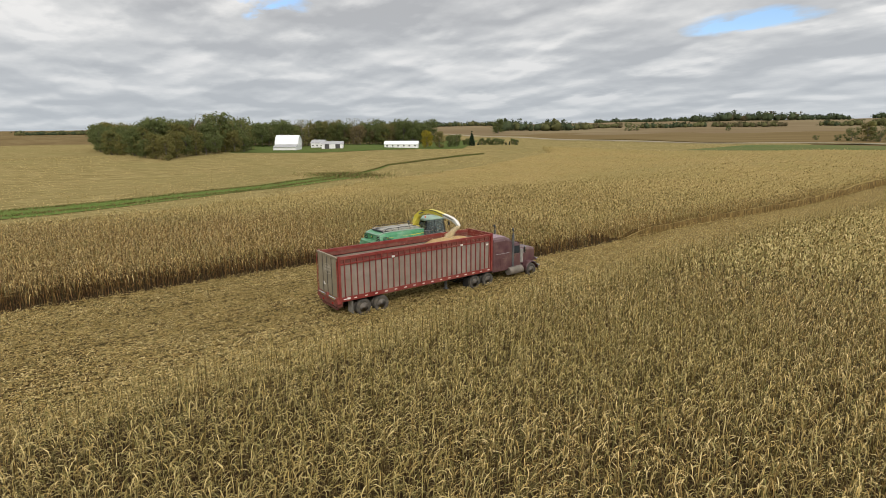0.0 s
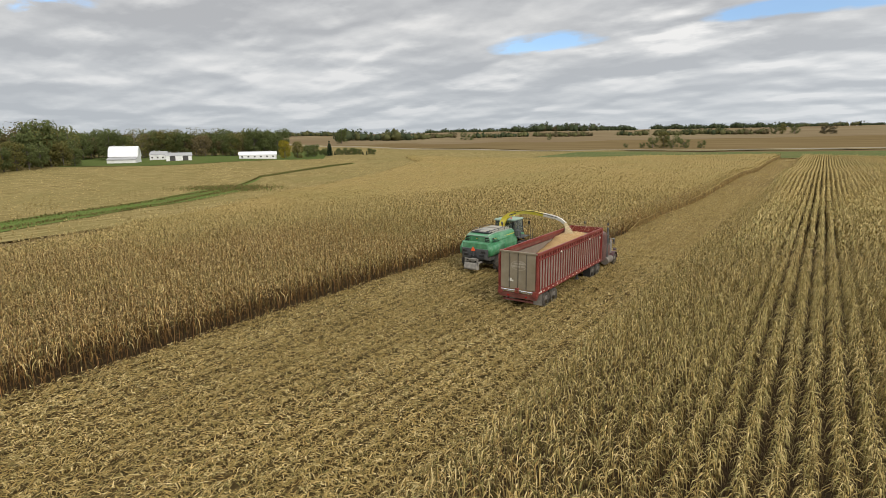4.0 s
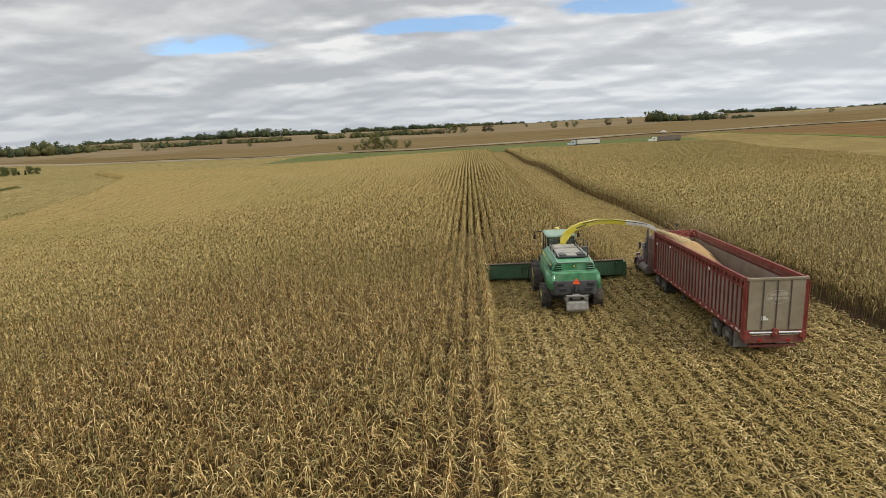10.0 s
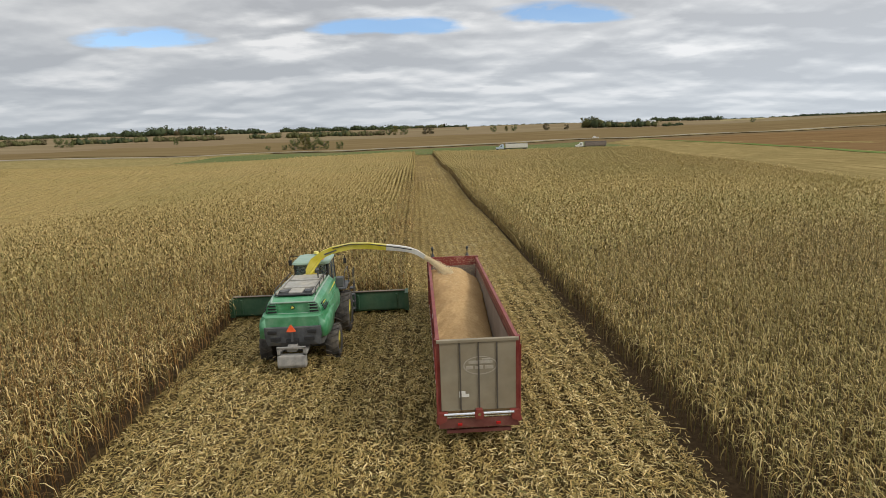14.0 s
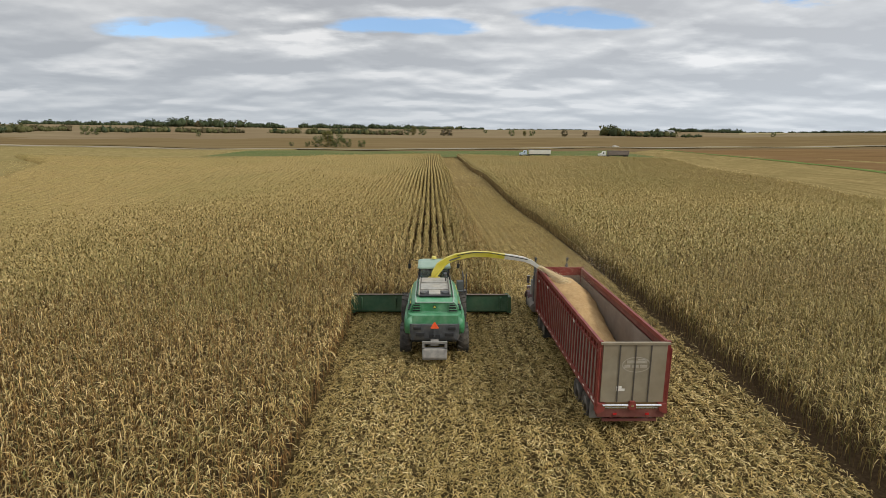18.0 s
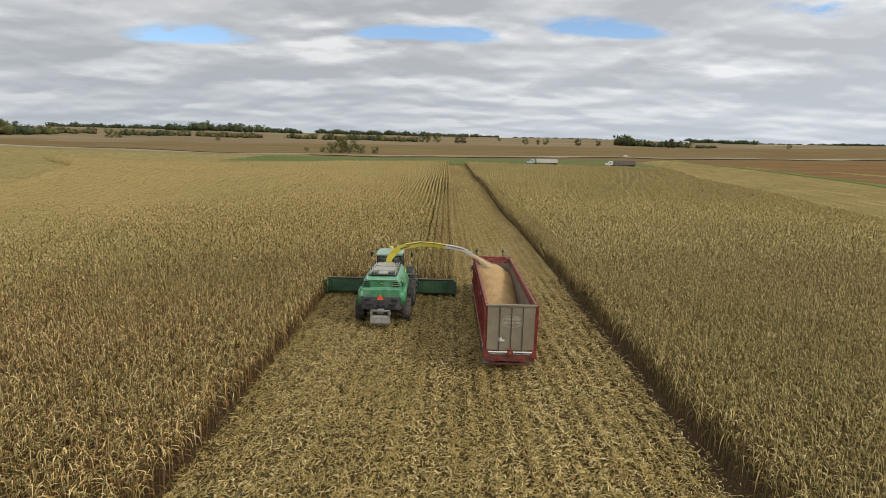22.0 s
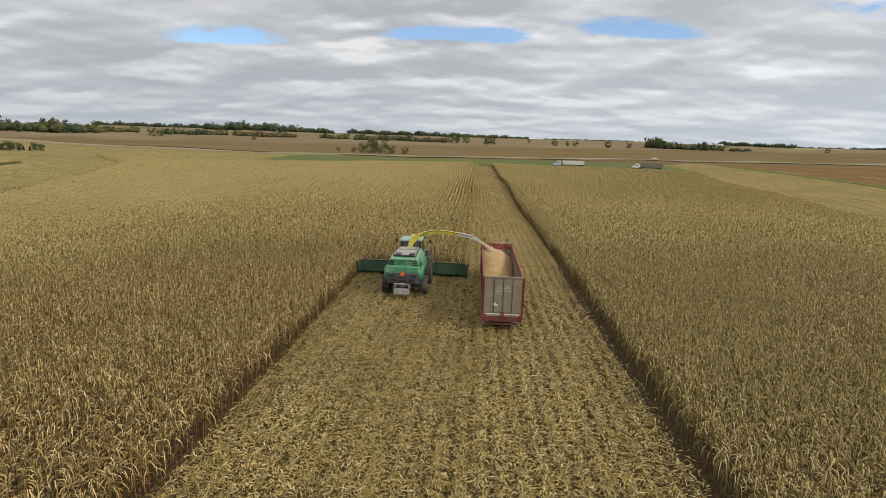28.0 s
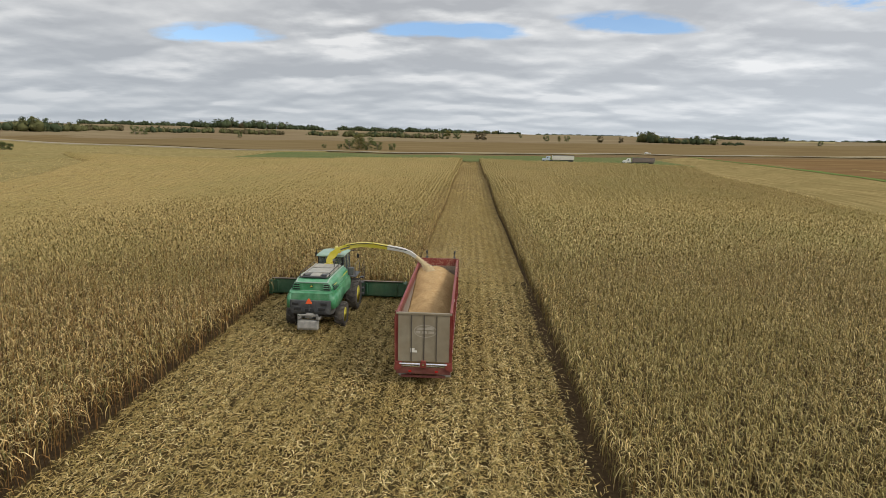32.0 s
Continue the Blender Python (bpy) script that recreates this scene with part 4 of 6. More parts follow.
# hitch frame and counterweight
b = B()
for s in (-1, 1):
    box(b, s * 0.56 - 0.06, s * 0.56 + 0.06, -0.62, 0.3, 0.95, 1.08, 0.015)
    box(b, s * 0.56 - 0.06, s * 0.56 + 0.06, -0.62, -0.5, 0.7, 1.36, 0.015)
box(b, -0.62, 0.62, -0.62, -0.5, 1.27, 1.37, 0.015)
box(b, -0.2, 0.2, -0.5, 0.2, 1.1, 1.34, 0.02)
part("hitch_frame", b, GREYM, hv, "grey steel hitch frame")
b = B()
prism(b, [(-0.72, 0.46), (-0.78, 0.6), (-0.7, 1.0), (-0.35, 1.0), (-0.3, 0.46)], -0.6, 0.6, "x", 0.04)
part("counterweight", b, GREYM, hv, "grey cast counterweight")
# louvres in the hood's rear corners
for s in (-1, 1):
    b = B()
    prism(b, [(s * 0.72, 2.60), (s * 1.13, 2.60), (s * 1.03, 3.04), (s * 0.76, 3.04)], 0.30, 0.44, "y", 0.02)
    g = part("grille", b, BLACK, hv, "black louvred grille")
    for k in range(4):
        b = B()
        z = 2.595 + k * 0.135
        box(b, min(s * 0.7, s * (1.14 - k * 0.03)), max(s * 0.7, s * (1.14 - k * 0.03)), 0.25, 0.34, z, z + 0.034, 0.01)
        part("louvre", b, GREEN, g)
    b = B()    # worn pale edge along the hood's shoulder
    tube(b, [(s * 0.94, 0.36, 3.08), (s * 0.97, 0.75, 3.21), (s * 0.98, 1.6, 3.25), (s * 0.96, 3.2, 3.23), (s * 0.94, 4.55, 3.19)], 0.045, 8)
    part("shoulder_trim", b, PALEGREEN, hv, "worn pale edge of the hood")
    b = B()    # flared panel over the rear wheel
    loft(b, [[(s * 1.15, -0.03, 1.55), (s * 1.46, 0.02, 1.6), (s * 1.44, 0.02, 2.2), (s * 1.15, -0.03, 2.5)], [(s * 1.2, 0.5, 1.55), (s * 1.56, 0.5, 1.62), (s * 1.52, 0.5, 2.32), (s * 1.2, 0.5, 2.56)], [(s * 1.2, 1.3, 1.62), (s * 1.57, 1.3, 1.7), (s * 1.52, 1.3, 2.36), (s * 1.2, 1.3, 2.58)], [(s * 1.2, 2.3, 1.75), (s * 1.5, 2.3, 1.8), (s * 1.48, 2.3, 2.36), (s * 1.2, 2.3, 2.58)]])
    part("rear_fender", b, GREEN, hv, "dusty green flared rear fender", True)
    for k in range(4):      # flank louvres
        b = B()
        z = 2.62 + k * 0.085
        x = 1.335 - (z - 2.62) * 0.5
        prism(b, [(0.6, z), (1.6 - k * 0.09, z + 0.02), (1.6 - k * 0.09, z + 0.06), (0.6, z + 0.045)], s * x - 0.02, s * x + 0.025, "x")
        part("flank_louvre", b, BLACK, hv)
    b = B()
    prism(b, [(0.9, 2.80), (4.4, 2.86), (4.4, 2.90), (0.9, 2.86)], s * 1.24 - 0.03, s * 1.24 + 0.03, "x")
    part("stripe", b, YELLOW, hv, "thin yellow stripe")
b = B()
tube(b, [(0, 0.30, 2.86), (0, 0.36, 2.86)], 0.1, 18)
badge = part("badge", b, DKGREEN, hv, "small round dark badge")
b = B()
prism(b, [(-0.06, 2.82), (0.06, 2.84), (0.03, 2.9), (-0.03, 2.92)], 0.285, 0.3, "y")
part("badge_mark", b, YELLOW, badge)
b = B()
tube(b, [(-0.94, 0.37, 3.08), (0.94, 0.37, 3.08)], 0.04, 8)
part("edge_trim", b, PALEGREEN, hv, "worn pale rear edge of the hood")
b = B()
tube(b, [(-1.2, 0.35, 2.57), (1.2, 0.35, 2.57)], 0.03, 8)
part("lower_trim", b, PALEGREEN, hv)
# deck
b = B()
box(b, -0.84, 0.84, 1.2, 4.4, 3.2, 3.275, 0.02)
part("deck", b, DECK, hv, "dusty grey engine deck")
for (x0, x1, y0, y1, z1, m_, nm) in ((-0.84, 0.84, 0.8, 1.75, 3.31, BLACK, "intake_screen"), (-0.74, 0.74, 1.95, 3.1, 3.34, DECK, "hatch"), (-0.7, 0.7, 3.18, 4.2, 3.38, DECK, "hatch"), (-0.3, 0.3, 1.0, 1.75, 3.36, DECK, "panel")):
    b = B()
    box(b, x0, x1, y0, y1, 3.26, z1, 0.015)
    part(nm, b, m_, hv)
for s in (-1, 1):
    b = B()
    tube(b, [(s * 0.56, 1.28, 3.3), (s * 0.56, 1.28, 3.38)], 0.2, 16)
    part("filter_cap", b, CHAR, hv, "round dark filter cap")
    b = B()
    box(b, s * 0.8 - 0.03, s * 0.8 + 0.03, 0.85, 4.2, 3.26, 3.4, 0.015)
    part("deck_rail", b, DECK, hv)
for s in (-1, 1):
    b = B()
    tube(b, [(s * 0.9, 1.0, 3.2), (s * 0.9, 1.02, 3.42), (s * 0.9, 1.15, 3.5), (s * 0.9, 4.2, 3.5), (s * 0.9, 4.3, 3.2)], 0.022, 6)
    tube(b, [(s * 0.9, 2.2, 3.2), (s * 0.9, 2.2, 3.5)], 0.018, 6)
    tube(b, [(s * 0.9, 3.3, 3.2), (s * 0.9, 3.3, 3.5)], 0.018, 6)
    part("handrail", b, BLACK, hv, "black deck handrail")
b = B()
tube(b, [(0.62, 3.4, 3.2), (0.62, 3.4, 3.75), (0.62, 3.3, 3.86)], 0.09, 10)
part("exhaust", b, CHAR, hv)
# chassis, axles
b = B()
box(b, -0.6, 0.6, 0.2, 6.6, 0.85, 1.75, 0.05)
box(b, -1.2, 1.2, 1.35, 1.75, 0.6, 0.95, 0.03)
box(b, -1.3, 1.3, 5.0, 5.5, 0.75, 1.3, 0.03)
box(b, -1.0, 1.0, 2.6, 4.6, 1.1, 1.9, 0.05)
part("chassis", b, CHAR, hv)
for s in (-1, 1):
    wheel("rear_wheel", hv, s * 1.5, 1.55, 0.78, 0.6, 16, YELLOW, s)
    wheel("front_wheel", hv, s * 1.5, 5.2, 1.06, 0.78, 18, YELLOW, s)
    b = B()
    prism(b, [(4.0, 2.05), (4.3, 2.2), (6.1, 2.2), (6.4, 1.95), (6.4, 2.05), (6.1, 2.3), (4.3, 2.3), (4.0, 2.15)], s * 1.2 - 0.1, s * 1.2 + 0.1, "x")
    part("fender", b, CHAR, hv)
# steps and platform by the cab
b = B()
box(b, 0.95, 1.75, 4.7, 6.4, 2.36, 2.42)
for k in range(4):
    box(b, 1.75, 1.98, 6.1, 6.5, 0.8 + k * 0.4, 0.84 + k * 0.4)
tube(b, [(1.98, 6.08, 0.7), (1.98, 6.08, 3.1)], 0.02, 6)
tube(b, [(1.98, 6.52, 0.7), (1.98, 6.52, 3.1)], 0.02, 6)
tube(b, [(1.72, 4.7, 2.4), (1.72, 4.7, 3.3), (1.72, 6.1, 3.3), (1.72, 6.1, 2.4)], 0.02, 6)
part("steps", b, CHAR, hv)
b = B()
box(b, 1.3, 1.68, 4.35, 4.75, 2.6, 3.1, 0.04)
part("tool_box", b, CHAR, hv)
# cab
b = B()
prism(b, [(4.75, 2.2), (6.9, 2.2), (6.95, 2.55), (4.75, 2.55)], -0.95, 0.95, "x", 0.03)
cab = part("cab", b, GREEN, hv)
for x, y0, y1 in ((-0.86, 4.86, 4.95), (0.86, 4.86, 4.95), (-0.9, 6.85, 6.6), (0.9, 6.85, 6.6), (-0.9, 5.8, 5.75), (0.9, 5.8, 5.75)):
    b = B()
    tube(b, [(x, y0, 2.5), (x * 0.97, y1, 3.8)], 0.05, 6)
    part("pillar", b, BLACK, cab)
for nm, prof, a0, a1, ax in (("rear_window", [(-0.8, 2.58), (0.8, 2.58), (0.78, 3.74), (-0.78, 3.74)], 4.87, 4.89, "y"), ("windscreen", [(-0.85, 2.58), (0.85, 2.58), (0.82, 3.74), (-0.82, 3.74)], 6.72, 6.74, "y"), ("side_window", [(4.95, 2.58), (6.8, 2.58), (6.6, 3.74), (4.98, 3.74)], -0.9, -0.885, "x"), ("side_window", [(4.95, 2.58), (6.8, 2.58), (6.6, 3.74), (4.98, 3.74)], 0.885, 0.9, "x")):
    b = B()
    prism(b, prof, a0, a1, ax)
    part(nm, b, GLASS, cab, "tinted glass")
b = B()
box(b, -0.32, 0.32, 5.3, 5.8, 2.55, 3.3, 0.06)
box(b, -0.3, 0.3, 5.25, 5.38, 3.1, 3.55, 0.05)
part("seat", b, BLACK, cab)
b = B()
box(b, -0.25, 0.25, 6.3, 6.6, 2.55, 3.1, 0.04)
part("console", b, BLACK, cab)
b = B()
sec = []
for z, w, y0, y1 in ((3.74, 0.90, 4.74, 6.95), (3.79, 0.96, 4.68, 7.02), (3.87, 0.93, 4.74, 6.92), (3.91, 0.8, 4.9, 6.75)):
    sec.append([(-w, y0 + 0.12, z), (-w + 0.15, y0, z), (w - 0.15, y0, z), (w, y0 + 0.12, z), (w, y1 - 0.2, z), (w - 0.25, y1, z), (-w + 0.25, y1, z), (-w, y1 - 0.2, z)])
loft(b, sec)
part("roof", b, PALEGREEN, cab, "dusty pale green cab roof")
b = B()
tube(b, [(0.0, 6.6, 3.96), (0.0, 6.6, 4.08)], [0.16, 0.12], 12)
part("receiver", b, YELLOW, cab, "yellow dome")
b = B()
tube(b, [(0.62, 5.0, 3.96), (0.62, 5.0, 4.1)], 0.05, 10)
part("beacon", b, ORANGE, cab)
for s in (-1, 1):
    b = B()
    tube(b, [(s * 0.9, 6.7, 3.78), (s * 1.35, 6.75, 3.84), (s * 1.5, 6.75, 3.8), (s * 1.5, 6.75, 3.5)], 0.02, 6)
    mr = part("mirror_arm", b, BLACK, cab)
    b = B()
    box(b, s * 1.5 - 0.08, s * 1.5 + 0.08, 6.72, 6.78, 3.3, 3.6, 0.02)
    part("mirror", b, BLACK, mr)
# spout
SPOUT = [(0.0, 4.5, 3.2, 0.25), (0.05, 4.48, 3.55, 0.27), (0.3, 4.45, 4.02, 0.26), (0.75, 4.42, 4.34, 0.24), (1.25, 4.4, 4.55, 0.225), (2.2, 4.38, 4.73, 0.21), (3.1, 4.36, 4.71, 0.2), (4.0, 4.34, 4.6, 0.19), (4.6, 4.33, 4.53, 0.18), (5.1, 4.32, 4.44, 0.17), (5.55, 4.28, 4.28, 0.16), (5.95, 4.2, 4.02, 0.14)]


def duct(bm, a, c):
    rings = []
    for i in range(a, c):
        x, y, z, h = SPOUT[i]
        p, q = Vector(SPOUT[max(i - 1, 0)][:3]), Vector(SPOUT[min(i + 1, len(SPOUT) - 1)][:3])
        d = (q - p).normalized()
        n = Vector((0, 1, 0)).cross(d).normalized()
        n = n if n.z > 0 or abs(n.z) < 0.2 else -n
        o = Vector((x, y, z))
        w = h * 0.85
        rings.append([o + n * h * 0.7 + Vector((0, w, 0)), o + n * h * 0.8 + Vector((0, -w, 0)), o - n * h * 0.7 + Vector((0, -w * 0.8, 0)), o - n * h * 0.7 + Vector((0, w * 0.8, 0))])
    return loft(bm, rings)


b = B()
duct(b, 0, 8)
spout = part("spout", b, YELLOW, hv, "curved yellow discharge spout")
b = B()
duct(b, 7, 12)
part("spout_tip", b, WHITE, spout, "dusty whitish spout end")
b = B()
tube(b, [(0.0, 4.5, 3.05), (0.0, 4.5, 3.3)], 0.36, 20)
tube(b, [(0.05, 4.2, 3.35), (0.7, 4.3, 4.18)], 0.05, 8)
part("spout_turret", b, YELLOW, spout)
b = B()
tube(b, [(1.3, 4.18, 4.68), (2.2, 4.16, 4.86), (3.1, 4.14, 4.84), (4.6, 4.12, 4.6), (5.3, 4.12, 4.46)], 0.025, 6)
part("hose", b, BLACK, spout)
b = B()
prism(b, [(0.86, 4.34), (1.5, 4.55), (1.48, 4.62), (0.84, 4.41)], 4.19, 4.2, "y")
part("decal", b, CHAR, spout, "small dark decal bar")
# maize header, three sections
HC = -0.2
for nm, x0, x1 in (("header_wing", -4.85, -1.7), ("header_middle", -1.7, 1.75), ("header_wing", 1.75, 4.95)):
    b = B()
    prism(b, [(7.2, 0.42), (7.32, 1.36), (7.28, 1.46), (7.42, 1.48), (7.62, 1.0), (8.4, 0.35), (8.4, 0.25), (7.3, 0.3)], x0 + HC + 0.03, x1 + HC - 0.03, "x")
    h = part(nm, b, DKGREEN, hv, "dark green maize header section")
    b = B()
    tube(b, [(x0 + HC + 0.05, 7.27, 1.47), (x1 + HC - 0.05, 7.27, 1.47)], 0.045, 6)
    part("top_bar", b, PANEL, h, "dusty pale top bar")
    n = 3
    for k in range(n):
        x = x0 + HC + (k + 0.5) * (x1 - x0) / n
        b = B()
        lathe(b, [(0.5, -0.05), (0.52, 0.0), (0.3, 0.25), (0.2, 0.5)], 18)
        d = part("cutting_drum", b, DKGREEN, h)
        d.matrix_basis = pose(x, 8.1, 0.35, 0, -90, 0)
        b = B()
        loft(b, [[(x - 0.16, 8.3, 0.15), (x + 0.16, 8.3, 0.15), (x + 0.1, 8.3, 0.75), (x - 0.1, 8.3, 0.75)], [(x - 0.1, 9.0, 0.12), (x + 0.1, 9.0, 0.12), (x + 0.06, 9.0, 0.42), (x - 0.06, 9.0, 0.42)], [(x - 0.02, 9.6, 0.1), (x + 0.02, 9.6, 0.1), (x + 0.02, 9.6, 0.16), (x - 0.02, 9.6, 0.16)]])
        part("snout", b, YELLOW if k == 5 else DKGREEN, h)
    for k in range(2):
        b = B()
        x = x0 + HC + 0.5 + k * (x1 - x0 - 1.0)
        box(b, x - 0.05, x + 0.05, 7.1, 7.3, 0.5, 1.3, 0.01)
        part("stiffener", b, DKGREEN, h)
for s in (-1, 1):
    b = B()
    x = HC + 0.05 + s * 4.95
    loft(b, [[(x - 0.12, 7.1, 0.3), (x + 0.12, 7.1, 0.3), (x + 0.1, 7.1, 1.35), (x - 0.1, 7.1, 1.35)], [(x - 0.12, 8.4, 0.15), (x + 0.12, 8.4, 0.15), (x + 0.08, 8.4, 1.25), (x - 0.08, 8.4, 1.25)], [(x - 0.02, 9.9, 0.1), (x + 0.02, 9.9, 0.1), (x + 0.02, 9.9, 0.2), (x - 0.02, 9.9, 0.2)]])
    part("divider", b, DKGREEN, hv, "dark green crop divider")
b = B()
box(b, -0.8, 0.8, 6.4, 7.4, 0.7, 1.5, 0.06)
part("feeder_house", b, CHAR, hv)


# ---- silage trailer ----
TL, TZ0, TZ1 = 11.87, 1.25, 3.8
tr = thing("silage_trailer", 7.6, -6.9, "tall red silage trailer with beige panels, half full of chopped maize", "trailer")
b = B()
box(b, -1.24, 1.24, 0.06, TL - 0.05, 1.2, 1.3)
part("floor", b, GREYM, tr)
b = B()
for s in (-1, 1):
    box(b, s * 0.5 - 0.06, s * 0.5 + 0.06, 0.2, TL - 0.3, 0.92, 1.2, 0.01)
for k in range(14):
    box(b, -1.2, 1.2, 0.5 + k * 0.82, 0.6 + k * 0.82, 1.08, 1.2)
part("underframe", b, CHAR, tr)
post = None
for s in (-1, 1):
    b = B()
    box(b, min(s * 1.2, s * 1.235), max(s * 1.2, s * 1.235), 0.08, TL - 0.06, 1.36, 3.36)
    part("side_panel", b, PANEL, tr, "weathered beige side panel")
    b = B()
    box(b, min(s * 1.205, s * 1.222), max(s * 1.205, s * 1.222), 0.08, TL - 0.06, 3.392, 3.618)
    part("upper_sheet", b, REDDUST, tr, "dusty red upper sheet")
    for nm, z0, z1, a, c in (("bottom_rail", 1.12, 1.38, 1.19, 1.31), ("middle_rail", 3.3, 3.39, 1.2, 1.3), ("top_rail", 3.62, 3.8, 1.19, 1.31)):
        b = B()
        box(b, min(s * a, s * c), max(s * a, s * c), 0.0, TL, z0, z1, 0.012)
        part(nm, b, RED, tr, "dusty red rail")
    for k in range(28):
        y = 0.42 + k * 0.415
        if post is None:
            b = B()
            box(b, -0.035, 0.035, -0.026, 0.026, 1.36, 3.65)
            post = part("post", b, RED, tr)
            post.matrix_basis = pose(s * 1.265, y, 0)
        else:
            again(post, pose(s * 1.265, y, 0))
refl = None
for s in (-1, 1):
    for k in range(17):
        y = 0.35 + k * 0.7
        if refl is None:
            b = B()
            box(b, -0.006, 0.006, -0.09, 0.09, -0.03, 0.03)
            refl = part("reflector", b, WHITE, tr, "small white reflector strip")
            refl.matrix_basis = pose(s * 1.316, y, 1.26)
        else:
            again(refl, pose(s * 1.316, y, 1.26))
    for y, z in ((3.7, 3.35), (9.1, 3.35), (11.4, 3.1), (0.6, 1.28)):
        b = B()
        box(b, s * 1.312 - 0.008, s * 1.312 + 0.008, y - 0.1, y + 0.1, z - 0.06, z + 0.06, 0.004)
        part("marker_plate", b, WHITE, tr, "small white marker plate")
b = B()
box(b, -1.25, 1.25, TL - 0.08, TL - 0.03, 1.3, 3.36)
part("front_panel", b, PANEL, tr)
b = B()
box(b, -1.3, 1.3, TL - 0.1, TL + 0.02, 3.36, 3.84, 0.015)
part("front_rail", b, RED, tr)
for s in (-1, 1):
    for y in (0.06, TL - 0.06):
        b = B()
        box(b, s * 1.27 - 0.08, s * 1.27 + 0.08, y - 0.08, y + 0.08, 1.0 if y < 1 else 1.12, 3.84, 0.015)
        part("corner_post", b, RED, tr)
# tailgate
b = B()
box(b, -1.2, 1.2, -0.07, 0.0, 1.42, 3.74, 0.012)
gate = part("tailgate", b, DOOR, tr, "khaki sheet tailgate with dark seams")
for x in (-0.57, 0.02, 0.6):
    b = B()
    box(b, x - 0.022, x + 0.022, -0.1, -0.06, 1.44, 3.7, 0.006)
    part("seam", b, DARKSEAM, gate)
b = B()
box(b, -1.3, 1.3, -0.11, 0.02, 3.72, 3.82, 0.015)
part("top_bar", b, DOOR, gate, "dusty pale top bar")
# faded oval emblem, drawn as plain shapes
b = B()
ring = [(0.07 + 0.54 * math.cos(a), 2.94 + 0.31 * math.sin(a)) for a in [6.28318 * k / 40 for k in range(40)]]
inner = [(0.07 + 0.50 * math.cos(a), 2.94 + 0.275 * math.sin(a)) for a in [6.28318 * k / 40 for k in range(40)]]
va, vb = [b.verts.new((x, -0.083, z)) for x, z in ring], [b.verts.new((x, -0.083, z)) for x, z in inner]
for k in range(40):
    b.faces.new((va[k], va[(k + 1) % 40], vb[(k + 1) % 40], vb[k]))
for x0, x1, z0, z1 in ((-0.3, 0.46, 3.0, 3.1), (-0.38, -0.16, 2.82, 2.93), (-0.1, 0.16, 2.82, 2.93), (0.22, 0.48, 2.82, 2.93), (0.12, 0.4, 3.12, 3.16)):
    box(b, x0, x1, -0.084, -0.072, z0, z1)
part("emblem", b, FADED, gate, "faded pale oval emblem")
b = B()
box(b, -0.62, -0.42, -0.08, -0.07, 1.88, 2.08)
box(b, -0.42, -0.3, -0.08, -0.07, 1.88, 1.98)
part("sticker", b, WHITE, gate, "small white sticker")
for x0, x1 in ((-1.12, -0.12), (0.12, 1.12)):
    b = B()
    tube(b, [(x0, -0.14, 1.33), (x1, -0.14, 1.33)], 0.05, 10)
    part("latch_bar", b, CHROME, gate, "polished latch bar")
b = B()
box(b, -1.1, 1.1, -0.13, -0.06, 1.19, 1.24, 0.01)
part("chrome_strip", b, CHROME, gate)
b = B()
prism(b, [(-0.12, 1.16), (0.12, 1.16), (0.16, 1.3), (0.1, 1.5), (-0.1, 1.5), (-0.16, 1.3)], -0.2, -0.08, "y", 0.015)
part("latch", b, RED, gate)
b = B()
tube(b, [(0, -0.22, 1.33), (0, -0.17, 1.33)], 0.05, 10)
part("latch_pin", b, CHROME, gate)
for s in (-1, 1):
    b = B()
    prism(b, [(s * 1.0, 1.4), (s * 1.3, 1.4), (s * 1.38, 1.05), (s * 1.3, 0.98), (s * 1.05, 1.1)], -0.16, 0.06, "y", 0.015)
    tube(b, [(s * 1.32, -0.1, 1.1), (s * 1.34, -0.1, 3.6)], 0.03, 6)
    part("hinge_bracket", b, RED, tr)
b = B()
box(b, -1.28, 1.28, -0.1, 0.2, 0.82, 1.16, 0.02)
part("rear_beam", b, REDDUST, tr, "muddy red rear beam")
b = B()
box(b, -1.05, 1.05, -0.02, 0.08, 0.6, 0.72, 0.015)
for s in (-1, 1):
    box(b, s * 0.7 - 0.05, s * 0.7 + 0.05, 0.0, 0.1, 0.7, 1.0)
part("underride_bar", b, REDDUST, tr)
for s in (-1, 1):
    for x in (0.62,):
        b = B()
        box(b, s * x - 0.07, s * x + 0.07, -0.13, -0.09, 0.92, 1.0, 0.01)
        part("tail_lamp", b, LAMPRED, tr)
    b = B()
    box(b, s * 0.98 - 0.3, s * 0.98 + 0.3, 0.85, 0.875, 0.28, 1.05)
    part("mudflap", b, GREYM, tr, "dusty grey mudflap")
for y in (1.62, 2.84):
    b = B()
    tube(b, [(-1.1, y, 0.51), (1.1, y, 0.51)], 0.07, 8)
    part("axle", b, CHAR, tr)
    for s in (-1, 1):
        wheel("outer_wheel", tr, s * 1.12, y, 0.51, 0.27, 0, RIM, s, 0.58)
        wheel("inner_wheel", tr, s * 0.8, y, 0.51, 0.27, 0, RIM, s, 0.58)
for s in (-1, 1):
    b = B()
    box(b, s * 0.75 - 0.06, s * 0.75 + 0.06, 8.1, 8.22, 0.42, 1.15, 0.01)
    box(b, s * 0.75 - 0.14, s * 0.75 + 0.14, 8.02, 8.3, 0.38, 0.43)
    part("landing_leg", b, CHAR, tr)

